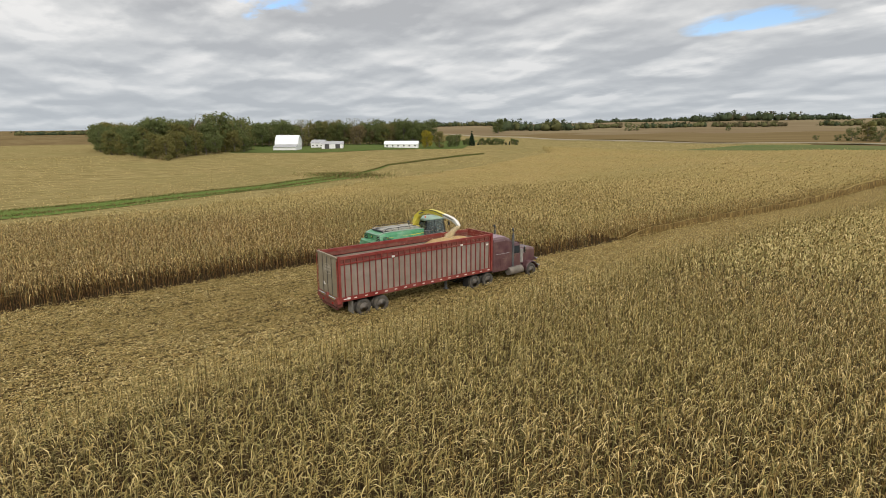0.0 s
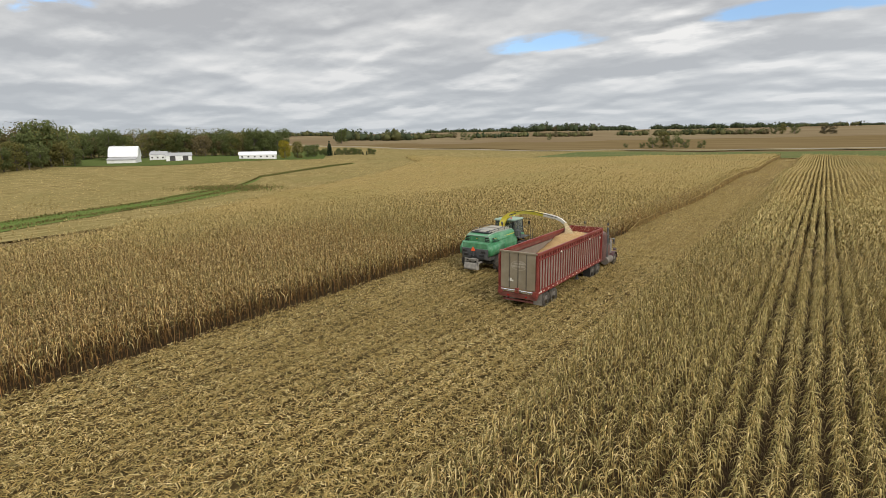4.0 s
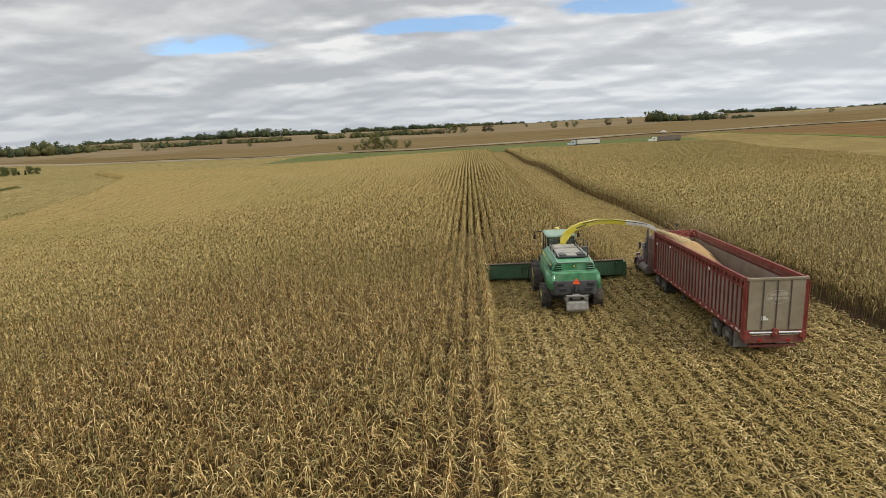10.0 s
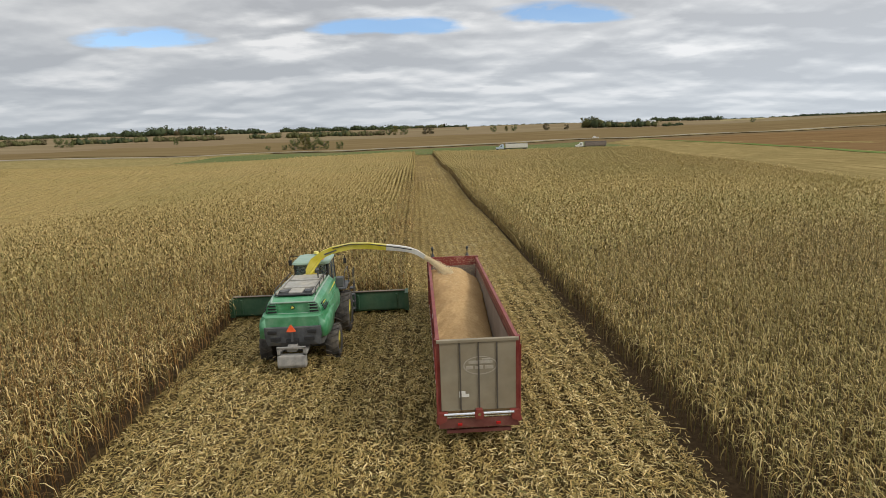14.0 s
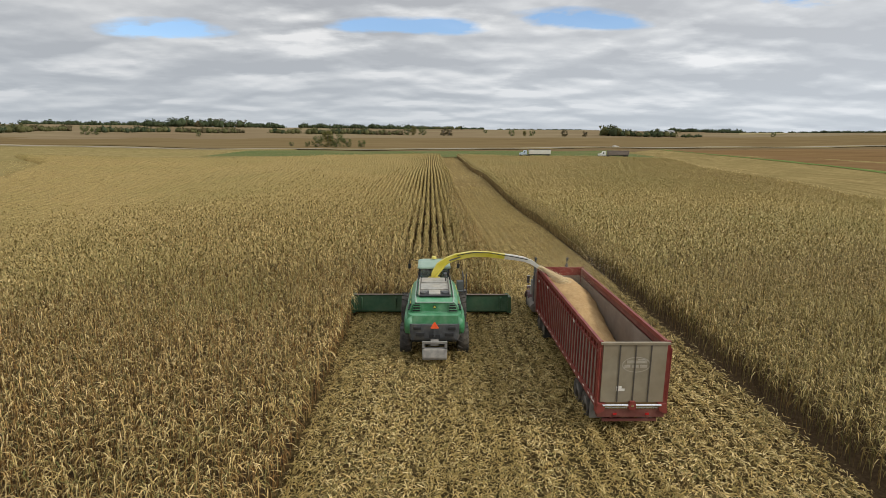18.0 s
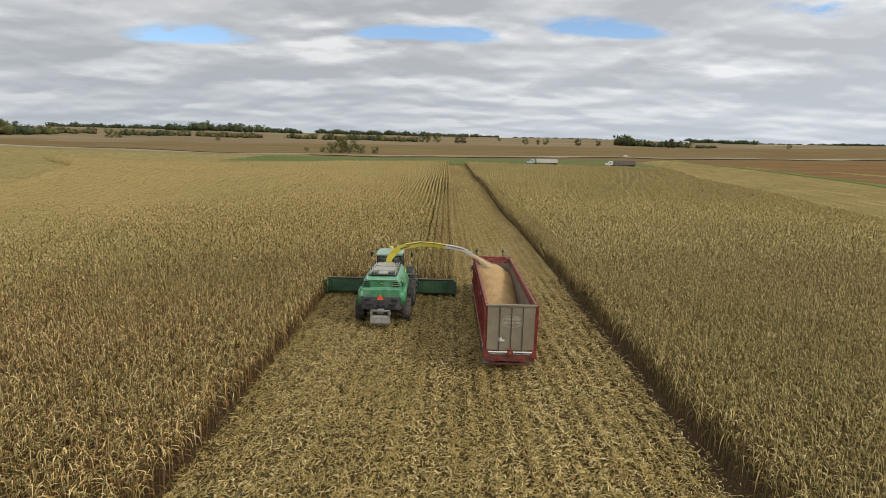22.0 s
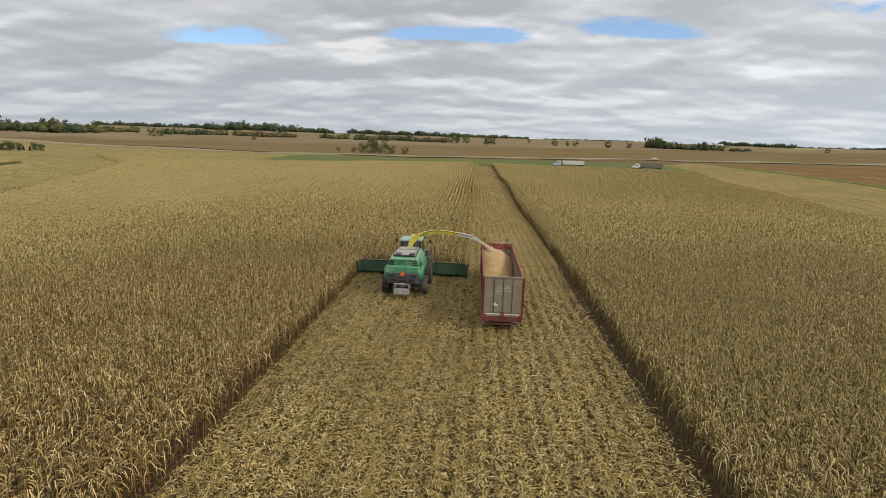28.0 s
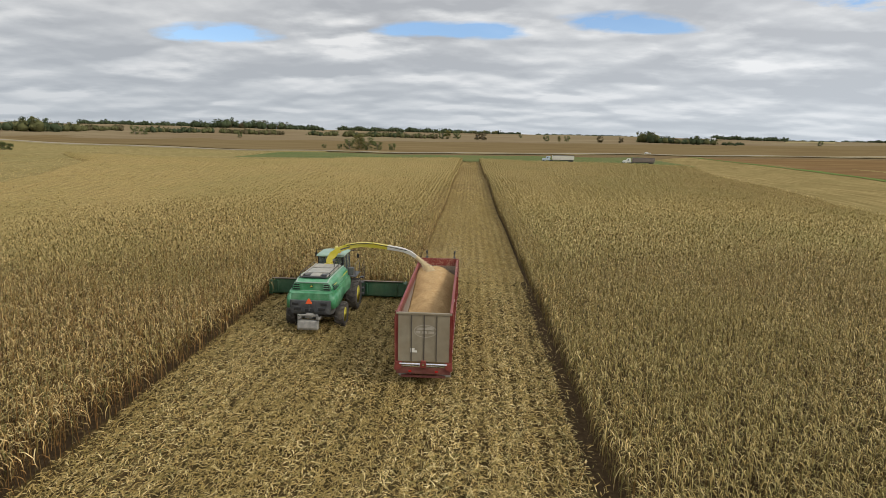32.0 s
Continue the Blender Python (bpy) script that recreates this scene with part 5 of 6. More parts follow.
# the load: a heap towards the front that runs down to the rear
def heap(x, y):
    front = np.interp(y, [0, 2.5, 5.0, 7.0, 8.8, 10.3, TL], [2.35, 2.5, 2.82, 3.25, 3.62, 3.6, 3.25])
    slump = np.clip((x + 0.1) / 1.3, 0, 1) ** 1.5 * np.interp(y, [0, 3, 6, 9.5, TL], [0.55, 0.85, 0.95, 0.7, 0.45])
    return front - 0.12 * x ** 2 - slump + 0.035 * np.sin(x * 5 + y * 3) * np.cos(y * 2.3) + 0.03 * np.sin(x * 3 - y * 4.7)


gx, gy = np.linspace(-1.19, 1.19, 30), np.linspace(0.02, TL - 0.1, 110)
GX, GY = np.meshgrid(gx, gy)
GZ = heap(GX, GY) + RNG.normal(0, 0.012, GX.shape)
P = np.stack([GX + 7.6, GY - 6.9, GZ + float(land(7.6, -6.9))], -1).reshape(-1, 3)
nx = len(gx)
i = (np.arange(len(gy) - 1)[:, None] * nx + np.arange(nx - 1)).ravel()
T = np.concatenate([np.stack([i, i + 1, i + nx + 1], 1), np.stack([i, i + nx + 1, i + nx], 1)])
# skirts down to the trailer's floor
edge = list(range(nx)) + [r * nx + nx - 1 for r in range(1, len(gy))] + [len(P) - 1 - k for k in range(1, nx)] + [r * nx for r in range(len(gy) - 2, 0, -1)]
low = P[edge].copy()
low[:, 2] = 1.305
m0 = len(P)
P = np.concatenate([P, low])
ne = len(edge)
S = np.array([[edge[k], m0 + k, m0 + (k + 1) % ne] for k in range(ne)] + [[edge[k], m0 + (k + 1) % ne, edge[(k + 1) % ne]] for k in range(ne)])
tagged(new("chopped_maize", tri_mesh("chopped_maize", P, np.concatenate([T, S]), [CHAFF])), "heap of golden chopped maize lying in the trailer", "chopped maize", kind="stuff")
# flakes in the air between spout and heap, and the dust that drifts from them
n = 30000
f = RNG.random(n) ** 0.8
c = np.stack([6.14 + 1.1 * f, 4.18 - 1.9 * f, 4.04 - 0.2 * f - 0.32 * f ** 2], 1)
c += RNG.normal(0, 1, (n, 3)) * (0.04 + 0.09 * f ** 2)[:, None]
v, t = blades(c, RNG.uniform(0, 6.28, n), RNG.uniform(0.03, 0.075, n), RNG.uniform(0.012, 0.03, n), RNG.uniform(-1, 1, n), RNG.uniform(0, 0.5, n))
tagged(new("chaff_stream", tri_mesh("chaff_stream", v, t, [FLAKE])), "stream of pale chopped maize falling from the spout", "chaff", kind="stuff")
n = 9000
c = np.array([8.3, 3.6, 4.1]) + RNG.normal(0, 1, (n, 3)) * np.array([1.0, 2.0, 0.5])
c[:, 2] = np.maximum(c[:, 2], 3.3) + RNG.uniform(0, 0.3, n)
v, t = blades(c, RNG.uniform(0, 6.28, n), RNG.uniform(0.015, 0.035, n), RNG.uniform(0.006, 0.012, n), RNG.uniform(-1, 1, n), RNG.uniform(0, 0.5, n))
tagged(new("dust", tri_mesh("dust", v, t, [FLAKE])), "thin pale dust drifting over the trailer", "dust", kind="stuff")


# ---- road tractor ----
tk = thing("truck_tractor", 7.6, 5.2, "dusty maroon long-nosed truck tractor pulling the trailer", "truck")
tk.scale = (0.95, 0.94, 0.94)
b = B()
for s in (-1, 1):
    box(b, s * 0.43 - 0.05, s * 0.43 + 0.05, -2.4, 5.0, 0.72, 0.98, 0.01)
box(b, -0.5, 0.5, -1.6, -0.4, 0.98, 1.1, 0.02)
part("frame", b, CHAR, tk)


def shell(bm, secs):
    """Rounded cabin sections: y, half width, z bottom, z top, corner."""
    rings = []
    for y, w, z0, z1, c in secs:
        rings.append([(-w, y, z0), (-w, y, z1 - c), (-w + c * 0.35, y, z1 - c * 0.3), (-w + c, y, z1), (w - c, y, z1), (w - c * 0.35, y, z1 - c * 0.3), (w, y, z1 - c), (w, y, z0)])
    return loft(bm, rings)


b = B()
shell(b, [(0.12, 1.06, 0.95, 3.4, 0.22), (0.2, 1.12, 0.95, 3.5, 0.24), (1.5, 1.12, 0.95, 3.52, 0.24), (1.95, 1.1, 0.95, 3.38, 0.26), (2.2, 1.04, 0.95, 3.2, 0.26)])
sl = part("sleeper", b, MAROON, tk)
b = B()
box(b, -0.86, 0.86, 0.25, 1.6, 3.5, 3.56, 0.03)
part("roof_panel", b, MAUVE, sl, "sun-faded roof")
for s in (-1, 1):
    b = B()
    box(b, s * 1.13 - 0.012, s * 1.13 + 0.012, 0.9, 1.5, 1.1, 1.9, 0.01)
    part("locker_door", b, MAROON, sl)
    b = B()
    tube(b, [(s * 1.14, 0.4, 2.3), (s * 1.14, 1.75, 2.3)], 0.012, 6)
    part("trim", b, CHROME, sl)
b = B()
shell(b, [(2.15, 1.02, 1.0, 2.95, 0.2), (2.5, 1.02, 1.0, 3.0, 0.2), (3.05, 0.98, 1.0, 2.9, 0.25), (3.3, 0.92, 1.0, 2.35, 0.15)])
cb = part("cab", b, MAROON, tk)
for s in (-1, 1):
    b = B()
    prism(b, [(2.42, 2.1), (3.05, 2.1), (3.0, 2.68), (2.42, 2.72)], s * 1.015 - 0.02, s * 1.015 + 0.02, "x", 0.01)
    part("side_window", b, DKGLASS, cb, "dark glass")
    b = B()
    prism(b, [(2.4, 1.1), (3.1, 1.1), (3.1, 2.06), (2.4, 2.06)], s * 1.02 - 0.015, s * 1.02 + 0.015, "x", 0.008)
    d = part("door", b, MAROON, cb)
    b = B()
    box(b, s * 1.045 - 0.015, s * 1.045 + 0.015, 2.46, 2.6, 1.92, 1.96)
    part("door_handle", b, CHROME, d)
    b = B()
    tube(b, [(s * 1.0, 3.15, 2.6), (s * 1.3, 3.3, 2.6), (s * 1.3, 3.3, 2.1), (s * 1.0, 3.15, 2.1)], 0.015, 6)
    part("mirror_arm", b, CHROME, cb)
    b = B()
    box(b, s * 1.3 - 0.1, s * 1.3 + 0.1, 3.27, 3.33, 2.08, 2.62, 0.02)
    part("mirror", b, CHROME, cb)
b = B()
prism(b, [(-0.85, 2.38), (0.85, 2.38), (0.8, 2.85), (-0.8, 2.85)], 3.1, 3.24, "y", 0.01)
part("windscreen", b, DKGLASS, cb)
b = B()
prism(b, [(3.0, 2.86), (3.42, 2.78), (3.42, 2.82), (3.0, 2.95)], -0.95, 0.95, "x")
part("sun_visor", b, MAROON, cb)
b = B()
shell(b, [(3.2, 0.78, 1.1, 2.42, 0.2), (3.8, 0.74, 1.1, 2.40, 0.2), (4.8, 0.64, 1.1, 2.3, 0.2), (5.15, 0.58, 1.1, 2.18, 0.16)])
hd = part("hood", b, MAROON, tk)
b = B()
box(b, -0.5, 0.5, 5.14, 5.2, 0.95, 2.1, 0.03)
part("grille", b, CHROME, hd, "polished grille")
for s in (-1, 1):
    b = B()
    rings = []
    for k in range(9):
        a = math.pi * (0.02 + 0.96 * k / 8)
        cy, cz = 4.3 - math.cos(a) * 0.68, 0.62 + math.sin(a) * 0.66
        rings.append([(s * 0.62, cy, cz), (s * 1.16, cy, cz), (s * 1.2, cy - math.cos(a) * -0.03, cz - 0.06), (s * 0.62, cy, cz - 0.05)])
    loft(b, rings)
    part("fender", b, MAROON, hd)
    b = B()
    box(b, s * 0.9 - 0.17, s * 0.9 + 0.17, 4.95, 5.1, 1.2, 1.42, 0.04)
    part("headlamp", b, CHROME, hd)
    b = B()
    tube(b, [(s * 0.96, 3.28, 1.3), (s * 0.96, 3.28, 2.35)], 0.16, 14)
    part("air_cleaner", b, GREYM, hd, "dusty grey air cleaner")
    b = B()
    tube(b, [(s * 1.05, 1.75, 0.78), (s * 1.05, 3.2, 0.78)], 0.32, 18)
    part("fuel_tank", b, RIM, tk, "dusty brown fuel tank")
    b = B()
    tube(b, [(s * 1.04, 2.28, 1.1), (s * 1.04, 2.28, 3.6), (s * 1.04, 2.28, 3.95), (s * 1.06, 2.2, 4.12)], [0.1, 0.1, 0.075, 0.075], 12)
    part("exhaust_stack", b, CHAR, tk, "sooty exhaust stack")
    b = B()
    box(b, s * 0.98 - 0.3, s * 0.98 + 0.3, -2.5, -2.47, 0.3, 1.0)
    part("mudflap", b, BLACK, tk)
    wheel("front_wheel", tk, s * 1.0, 4.3, 0.52, 0.3, 0, RIM, s, 0.58)
    for y in (-1.75, -0.45):
        wheel("drive_wheel", tk, s * 1.08, y, 0.51, 0.27, 0, RIM, s, 0.58)
        wheel("inner_wheel", tk, s * 0.76, y, 0.51, 0.27, 0, RIM, s, 0.58)
b = B()
box(b, -1.15, 1.15, 5.1, 5.3, 0.5, 0.85, 0.05)
part("bumper", b, CHROME, tk, "polished bumper")


# ---- trees, farm and distance ----
BARK = mat("grey bark", [(0.10, 0.085, 0.07), (0.18, 0.155, 0.13)], 4, 0.95, bump=0.4)
FOLIAGE = [mat("dark green foliage", [(0.075, 0.098, 0.035), (0.125, 0.147, 0.053), (0.181, 0.194, 0.075)], 0.4, 0.8, bump=0, rnd="island", rmix=0.5, trans=0.3, spec=0.1),
           mat("olive autumn foliage", [(0.109, 0.109, 0.034), (0.172, 0.161, 0.052), (0.23, 0.196, 0.075)], 0.4, 0.8, bump=0, rnd="island", rmix=0.5, trans=0.3, spec=0.1),
           mat("russet autumn foliage", [(0.121, 0.099, 0.05), (0.176, 0.138, 0.066), (0.231, 0.182, 0.094)], 0.4, 0.8, bump=0, rnd="island", rmix=0.5, trans=0.3, spec=0.1),
           mat("yellow autumn foliage", [(0.20, 0.17, 0.02), (0.33, 0.26, 0.03), (0.22, 0.22, 0.04)], 0.4, 0.8, bump=0, rnd="island", rmix=0.5, trans=0.3, spec=0.1),
           mat("conifer needles", [(0.014, 0.028, 0.014), (0.03, 0.048, 0.024)], 0.5, 0.85, bump=0, rnd="island", rmix=0.5, trans=0.2, spec=0.1)]


# Far foliage, lightened and greyed: distance haze is put into these colours.
FARLEAF = [mat("hazed dark foliage", [(0.042, 0.056, 0.03), (0.064, 0.08, 0.042), (0.09, 0.104, 0.054)], 0.05, 0.9, bump=0, rnd="island", rmix=0.3, spec=0.0),
           mat("hazed olive foliage", [(0.08, 0.084, 0.036), (0.115, 0.115, 0.05), (0.155, 0.148, 0.068)], 0.05, 0.9, bump=0, rnd="island", rmix=0.3, spec=0.0),
           mat("hazed russet foliage", [(0.08, 0.066, 0.036), (0.11, 0.092, 0.05), (0.145, 0.12, 0.068)], 0.05, 0.9, bump=0, rnd="island", rmix=0.3, spec=0.0)]


def leaf_cloud(centres, radii, per, size, rng):
    """Leaf clumps: small bent quads over uneven balls, with gaps."""
    c = np.repeat(np.array(centres, float), per, 0)
    r = np.repeat(np.array(radii, float), per)
    n = len(c)
    d = rng.normal(0, 1, (n, 3))
    d /= np.linalg.norm(d, axis=1)[:, None]
    p = c + d * (r * rng.uniform(0.55, 1.1, n))[:, None] * np.array([1, 1, 0.85])
    u = rng.normal(0, 1, (n, 3))
    u -= d * (u * d).sum(1)[:, None] * 0.7
    u /= np.linalg.norm(u, axis=1)[:, None]
    w = np.cross(u, d + rng.normal(0, 0.3, (n, 3)))
    s = rng.uniform(0.6, 1.4, n)[:, None] * size
    V = np.stack([p - u * s, p + w * s * 0.7, p + u * s, p - w * s * 0.7 + d * s * 0.3], 1).reshape(-1, 3)
    T = (np.arange(n)[:, None, None] * 4 + np.array([[0, 1, 2], [0, 2, 3]])).reshape(-1, 3)
    return V, T


def tree_model(name, h, kind, seed, label, sparse=1.0, spread_=0.27):
    """trunk with limbs, and a crown of leaf clumps."""
    rng = np.random.default_rng(seed)
    t = new(name)
    tagged(t, label, "tree")
    b = B()
    tube(b, [(0, 0, -0.3), (0.05, 0, h * 0.2), (0.1, 0.1, h * 0.5), (0.0, 0.1, h * 0.85)], [h * 0.026, h * 0.02, h * 0.013, h * 0.004], 7)
    cs, rs = [], []
    if kind == 4:
        for k in range(9):
            z = h * (0.12 + 0.1 * k)
            R = h * 0.2 * (1 - k / 9.5)
            for a in range(5 if k < 7 else 2):
                an = a * 1.257 + k * 0.6
                cs.append((R * 0.6 * math.cos(an), R * 0.6 * math.sin(an), z))
                rs.append(R * 0.55 + 0.15)
    else:
        for k in range(34):
            an, q = k * 2.4 + rng.uniform(-0.4, 0.4), rng.uniform(0.25, 1.0) ** 0.6
            z = h * rng.uniform(0.06, 0.84)
            R = h * spread_ * q * math.sqrt(max(0.1, 1 - ((z / h - 0.5) / 0.5) ** 2))
            cs.append((R * math.cos(an), R * math.sin(an), z))
            rs.append(h * rng.uniform(0.10, 0.17))
            if k % 2 == 0:
                z0 = z * 0.62
                tube(b, [(0.04, 0.03, z0), (R * 0.5 * math.cos(an), R * 0.5 * math.sin(an), (z + z0) / 2), (R * math.cos(an), R * math.sin(an), z)], [h * 0.010, h * 0.006, h * 0.002], 5)
    part("trunk", b, BARK, t)
    V, T = leaf_cloud(cs, rs, int((75 if kind != 4 else 60) * sparse), h * 0.021, rng)
    crown = new("crown", tri_mesh("crown", V, T, [(FARLEAF if kind == 2 and name == "bush" else FOLIAGE)[0 if name == "bush" and kind == 1 else kind]]))
    crown.parent = t
    return t


def stand(model, x, y, s, turn, group=""):
    s /= model.scale[0]
    o = copy_thing(model, Matrix.Translation((x, y, float(land(x, y)))) @ Matrix.Rotation(turn, 4, "Z") @ Matrix.Diagonal((s, s, s * 1.0, 1)))
    if group:
        o["group"] = group
    return o


def bearing(ox, oy, deg, d):
    """A place d metres off at an angle to the left of the rows."""
    a = radians(deg)
    return ox - d * math.sin(a), oy + d * math.cos(a)


MODELS = [tree_model("tree", 17, 0, 1, "tall broad tree with dark green leaves"), tree_model("tree", 15, 1, 2, "broad tree with olive autumn leaves"), tree_model("tree", 14, 2, 3, "tree with thin russet autumn leaves", 0.6),
          tree_model("tree", 10, 3, 4, "round tree with bright yellow leaves"), tree_model("conifer", 10, 4, 5, "dark green pointed conifer"), tree_model("tree", 16, 1, 7, "half-bare grey tree with few olive leaves", 0.22),
          tree_model("tree", 16, 0, 8, "tall green tree at the farm wood"),
          tree_model("bush", 8, 1, 9, "broad olive-green bush in the field", 1.0, 0.48), tree_model("bush", 8, 2, 10, "rounded russet bush in the field", 1.0, 0.4)]
rt = random.Random(11)
W0 = (36.3, -20.3)
# the wood beside the farm
place = []
def wood_front(deg):
    """How far off the wood's edge lies at a bearing."""
    return np.interp(deg, [71.5, 75.5, 79.0, 81.5, 84.0, 85.2], [312, 285, 262, 272, 330, 395])


for k in range(62):
    deg = 72.0 + 12.9 * (k + rt.uniform(-0.6, 0.6)) / 62
    d = float(wood_front(deg)) + rt.uniform(10, 90)
    mid = 72.8 < deg < 76.8
    place.append((deg, d, rt.choice([5, 5, 2, 0, 5] if mid else [0, 6, 1, 0, 6, 1, 5]), rt.uniform(0.8, 1.25) * (1.15 if mid else 1.0)))
for k in range(15):
    deg = 72.5 + k * 0.86
    place.append((deg, float(wood_front(deg)) + rt.uniform(-2, 8), rt.choice([1, 0, 1, 6]), rt.uniform(0.6, 0.92)))
# the belt behind the barns
for k in range(60):
    deg = 73.0 - k * 0.32
    place.append((deg, 425 + rt.uniform(-22, 30), rt.choice([2, 0, 1, 0, 2, 6, 5]), rt.uniform(1.0, 1.4)))
place += [(67.4, 372, 3, 0.8), (54.3, 355, 3, 1.25), (53.0, 360, 1, 0.8), (51.9, 372, 0, 0.6), (51.2, 378, 0, 0.62), (49.6, 385, 4, 1.1), (46.9, 700, 0, 1.35)]
for k in range(16):
    place.append((50.4 - k * 0.36, 400 + rt.uniform(-6, 6), rt.choice([0, 4, 6]), rt.uniform(0.28, 0.4)))
first = {}
for deg, d, k, s in place:
    x, y = bearing(*W0, deg, d)
    if k not in first:
        first[k] = True
        MODELS[k].matrix_world = Matrix.Translation((x, y, float(land(x, y)))) @ Matrix.Diagonal((s, s, s, 1))
        MODELS[k]["group"] = "trees of the farm wood"
        continue
    stand(MODELS[k], x, y, s, rt.uniform(0, 6.28), "trees of the farm wood")
# bushes and hedgerow trees in the fields ahead
A0 = (1.2, -26.7)
for deg, d, k, s in ((11.6, 455, 7, 1.25), (10.6, 458, 1, 0.95), (9.7, 455, 7, 1.45), (8.7, 462, 7, 1.05), (7.2, 465, 7, 0.85), (12.6, 460, 7, 0.6), (14.2, 465, 7, 0.5), (31.6, 760, 7, 1.5), (30.9, 765, 7, 1.2), (1.8, 860, 1, 1.0), (0.9, 865, 7, 1.7), (2.4, 868, 7, 1.6),
                     (-1.3, 840, 8, 1.7), (-1.9, 845, 8, 1.6), (-8.3, 850, 7, 1.3), (-9.6, 850, 1, 0.6), (-10.4, 855, 7, 1.2), (-13.6, 860, 8, 1.5), (-15.6, 865, 8, 1.2), (-5.6, 1000, 7, 0.9), (-25.2, 900, 7, 0.8), (-32.1, 980, 7, 1.0), (22.6, 720, 7, 0.8), (-3.2, 1300, 4, 1.1)):
    x, y = bearing(*A0, deg, d)
    if k not in first:
        first[k] = True
        MODELS[k].matrix_world = Matrix.Translation((x, y, float(land(x, y)))) @ Matrix.Diagonal((s, s, s, 1))
        MODELS[k]["group"] = "field trees"
        continue
    stand(MODELS[k], x, y, s, rt.uniform(0, 6.28), "field trees")


def woods(name, runs, seed, label):
    """Far belts of trees: one mass of uneven crowns along the given bearings."""
    rng = np.random.default_rng(seed)
    Vs, Ts, Ms = [], [], []
    off = 0
    for d0, d1, dist, hgt, kinds in runs:
        n = max(2, int(abs(d1 - d0) * dist * 0.0175 / (hgt * 0.26)))
        for k in range(n):
            deg = d0 + (d1 - d0) * (k + rng.uniform(-0.4, 0.4)) / n
            dd = dist * rng.uniform(0.985, 1.03)
            x, y = bearing(*A0, deg, dd)
            z = float(land(x, y))
            h = hgt * (0.9 + 0.16 * math.sin(k * 0.5) + rng.uniform(-0.16, 0.16))
            # a dense uneven core, and a fringe of leaf clumps over it
            th, ph = np.meshgrid(np.arange(9) * 0.6981, np.linspace(-1.35, 1.5, 6))
            q = 0.33 * h * rng.uniform(0.65, 1.2, th.shape)
            core = np.stack([x + q * np.cos(ph) * np.cos(th), y + q * np.cos(ph) * np.sin(th), z + h * 0.32 + q * np.sin(ph)], -1).reshape(-1, 3)
            i = (np.arange(5)[:, None] * 9 + np.arange(9)).ravel()
            j = (np.arange(5)[:, None] * 9 + (np.arange(9) + 1) % 9).ravel()
            ct = np.concatenate([np.stack([i, j, j + 9], 1), np.stack([i, j + 9, i + 9], 1)])
            cs = [(x + rng.normal(0, h * 0.28), y + rng.normal(0, h * 0.25), z + h * q_) for q_ in (0.15, 0.35, 0.5, 0.62, 0.72)]
            V, T = leaf_cloud(cs, [h * 0.3, h * 0.3, h * 0.27, h * 0.22, h * 0.17], 20, h * 0.062, rng)
            V, T = np.concatenate([core, V]), np.concatenate([ct, T + len(core)])
            Vs.append(V), Ts.append(T + off), Ms.append(np.full(len(T), rng.choice(kinds)))
            off += len(V)
    me = tri_mesh(name, np.concatenate(Vs), np.concatenate(Ts), FARLEAF, np.concatenate(Ms))
    return tagged(new(name, me), label, "woods", kind="stuff")


woods("distant_woods", [(45, 37, 810, 19, [0, 0, 1]), (37, 35.3, 830, 13, [0, 1]), (60, 45, 1200, 12, [0, 1]), (35.3, 32.5, 880, 9, [1, 1, 2]), (36, 27, 1450, 12, [0]), (30.7, 28.3, 870, 10, [1, 1, 0]), (28, 25, 880, 10, [0, 1]), (27, 25, 1250, 15, [0]), (25, 18.4, 1260, 21, [0, 0, 0, 2]), (18.4, 14.6, 1250, 13, [0]), (24.4, 18.4, 880, 9, [1, 1, 2]), (83.5, 90, 900, 7, [0, 1])], 21, "dark belts of far trees beyond the brown fields")
woods("distant_woods", [(16.0, 13.2, 880, 9, [0, 1]), (12.5, 5.5, 870, 11, [1, 1, 0]), (5.5, 2.9, 880, 9, [1, 2]), (13.2, 0.8, 1300, 12, [0]), (1, -3.3, 1320, 9, [0, 1])], 22, "olive and dark green tree belts along the horizon")
woods("distant_woods", [(-3.3, -5.5, 1330, 6, [0]), (-7, -15.5, 1900, 8, [0]), (-15.5, -18, 1900, 6, [0]), (-17.2, -19, 900, 19, [0, 0, 1]), (-18.8, -24.1, 910, 13, [0, 0, 1]), (-23.5, -29.6, 1300, 10, [0]), (-24.6, -26.4, 910, 5, [0]), (-29, -33, 1900, 7, [0]), (-33.3, -37.2, 2000, 9, [0]), (-35.6, -46, 1400, 6, [0]), (-40, -60, 2000, 10, [0, 1])], 23, "low dark tree lines on the horizon")


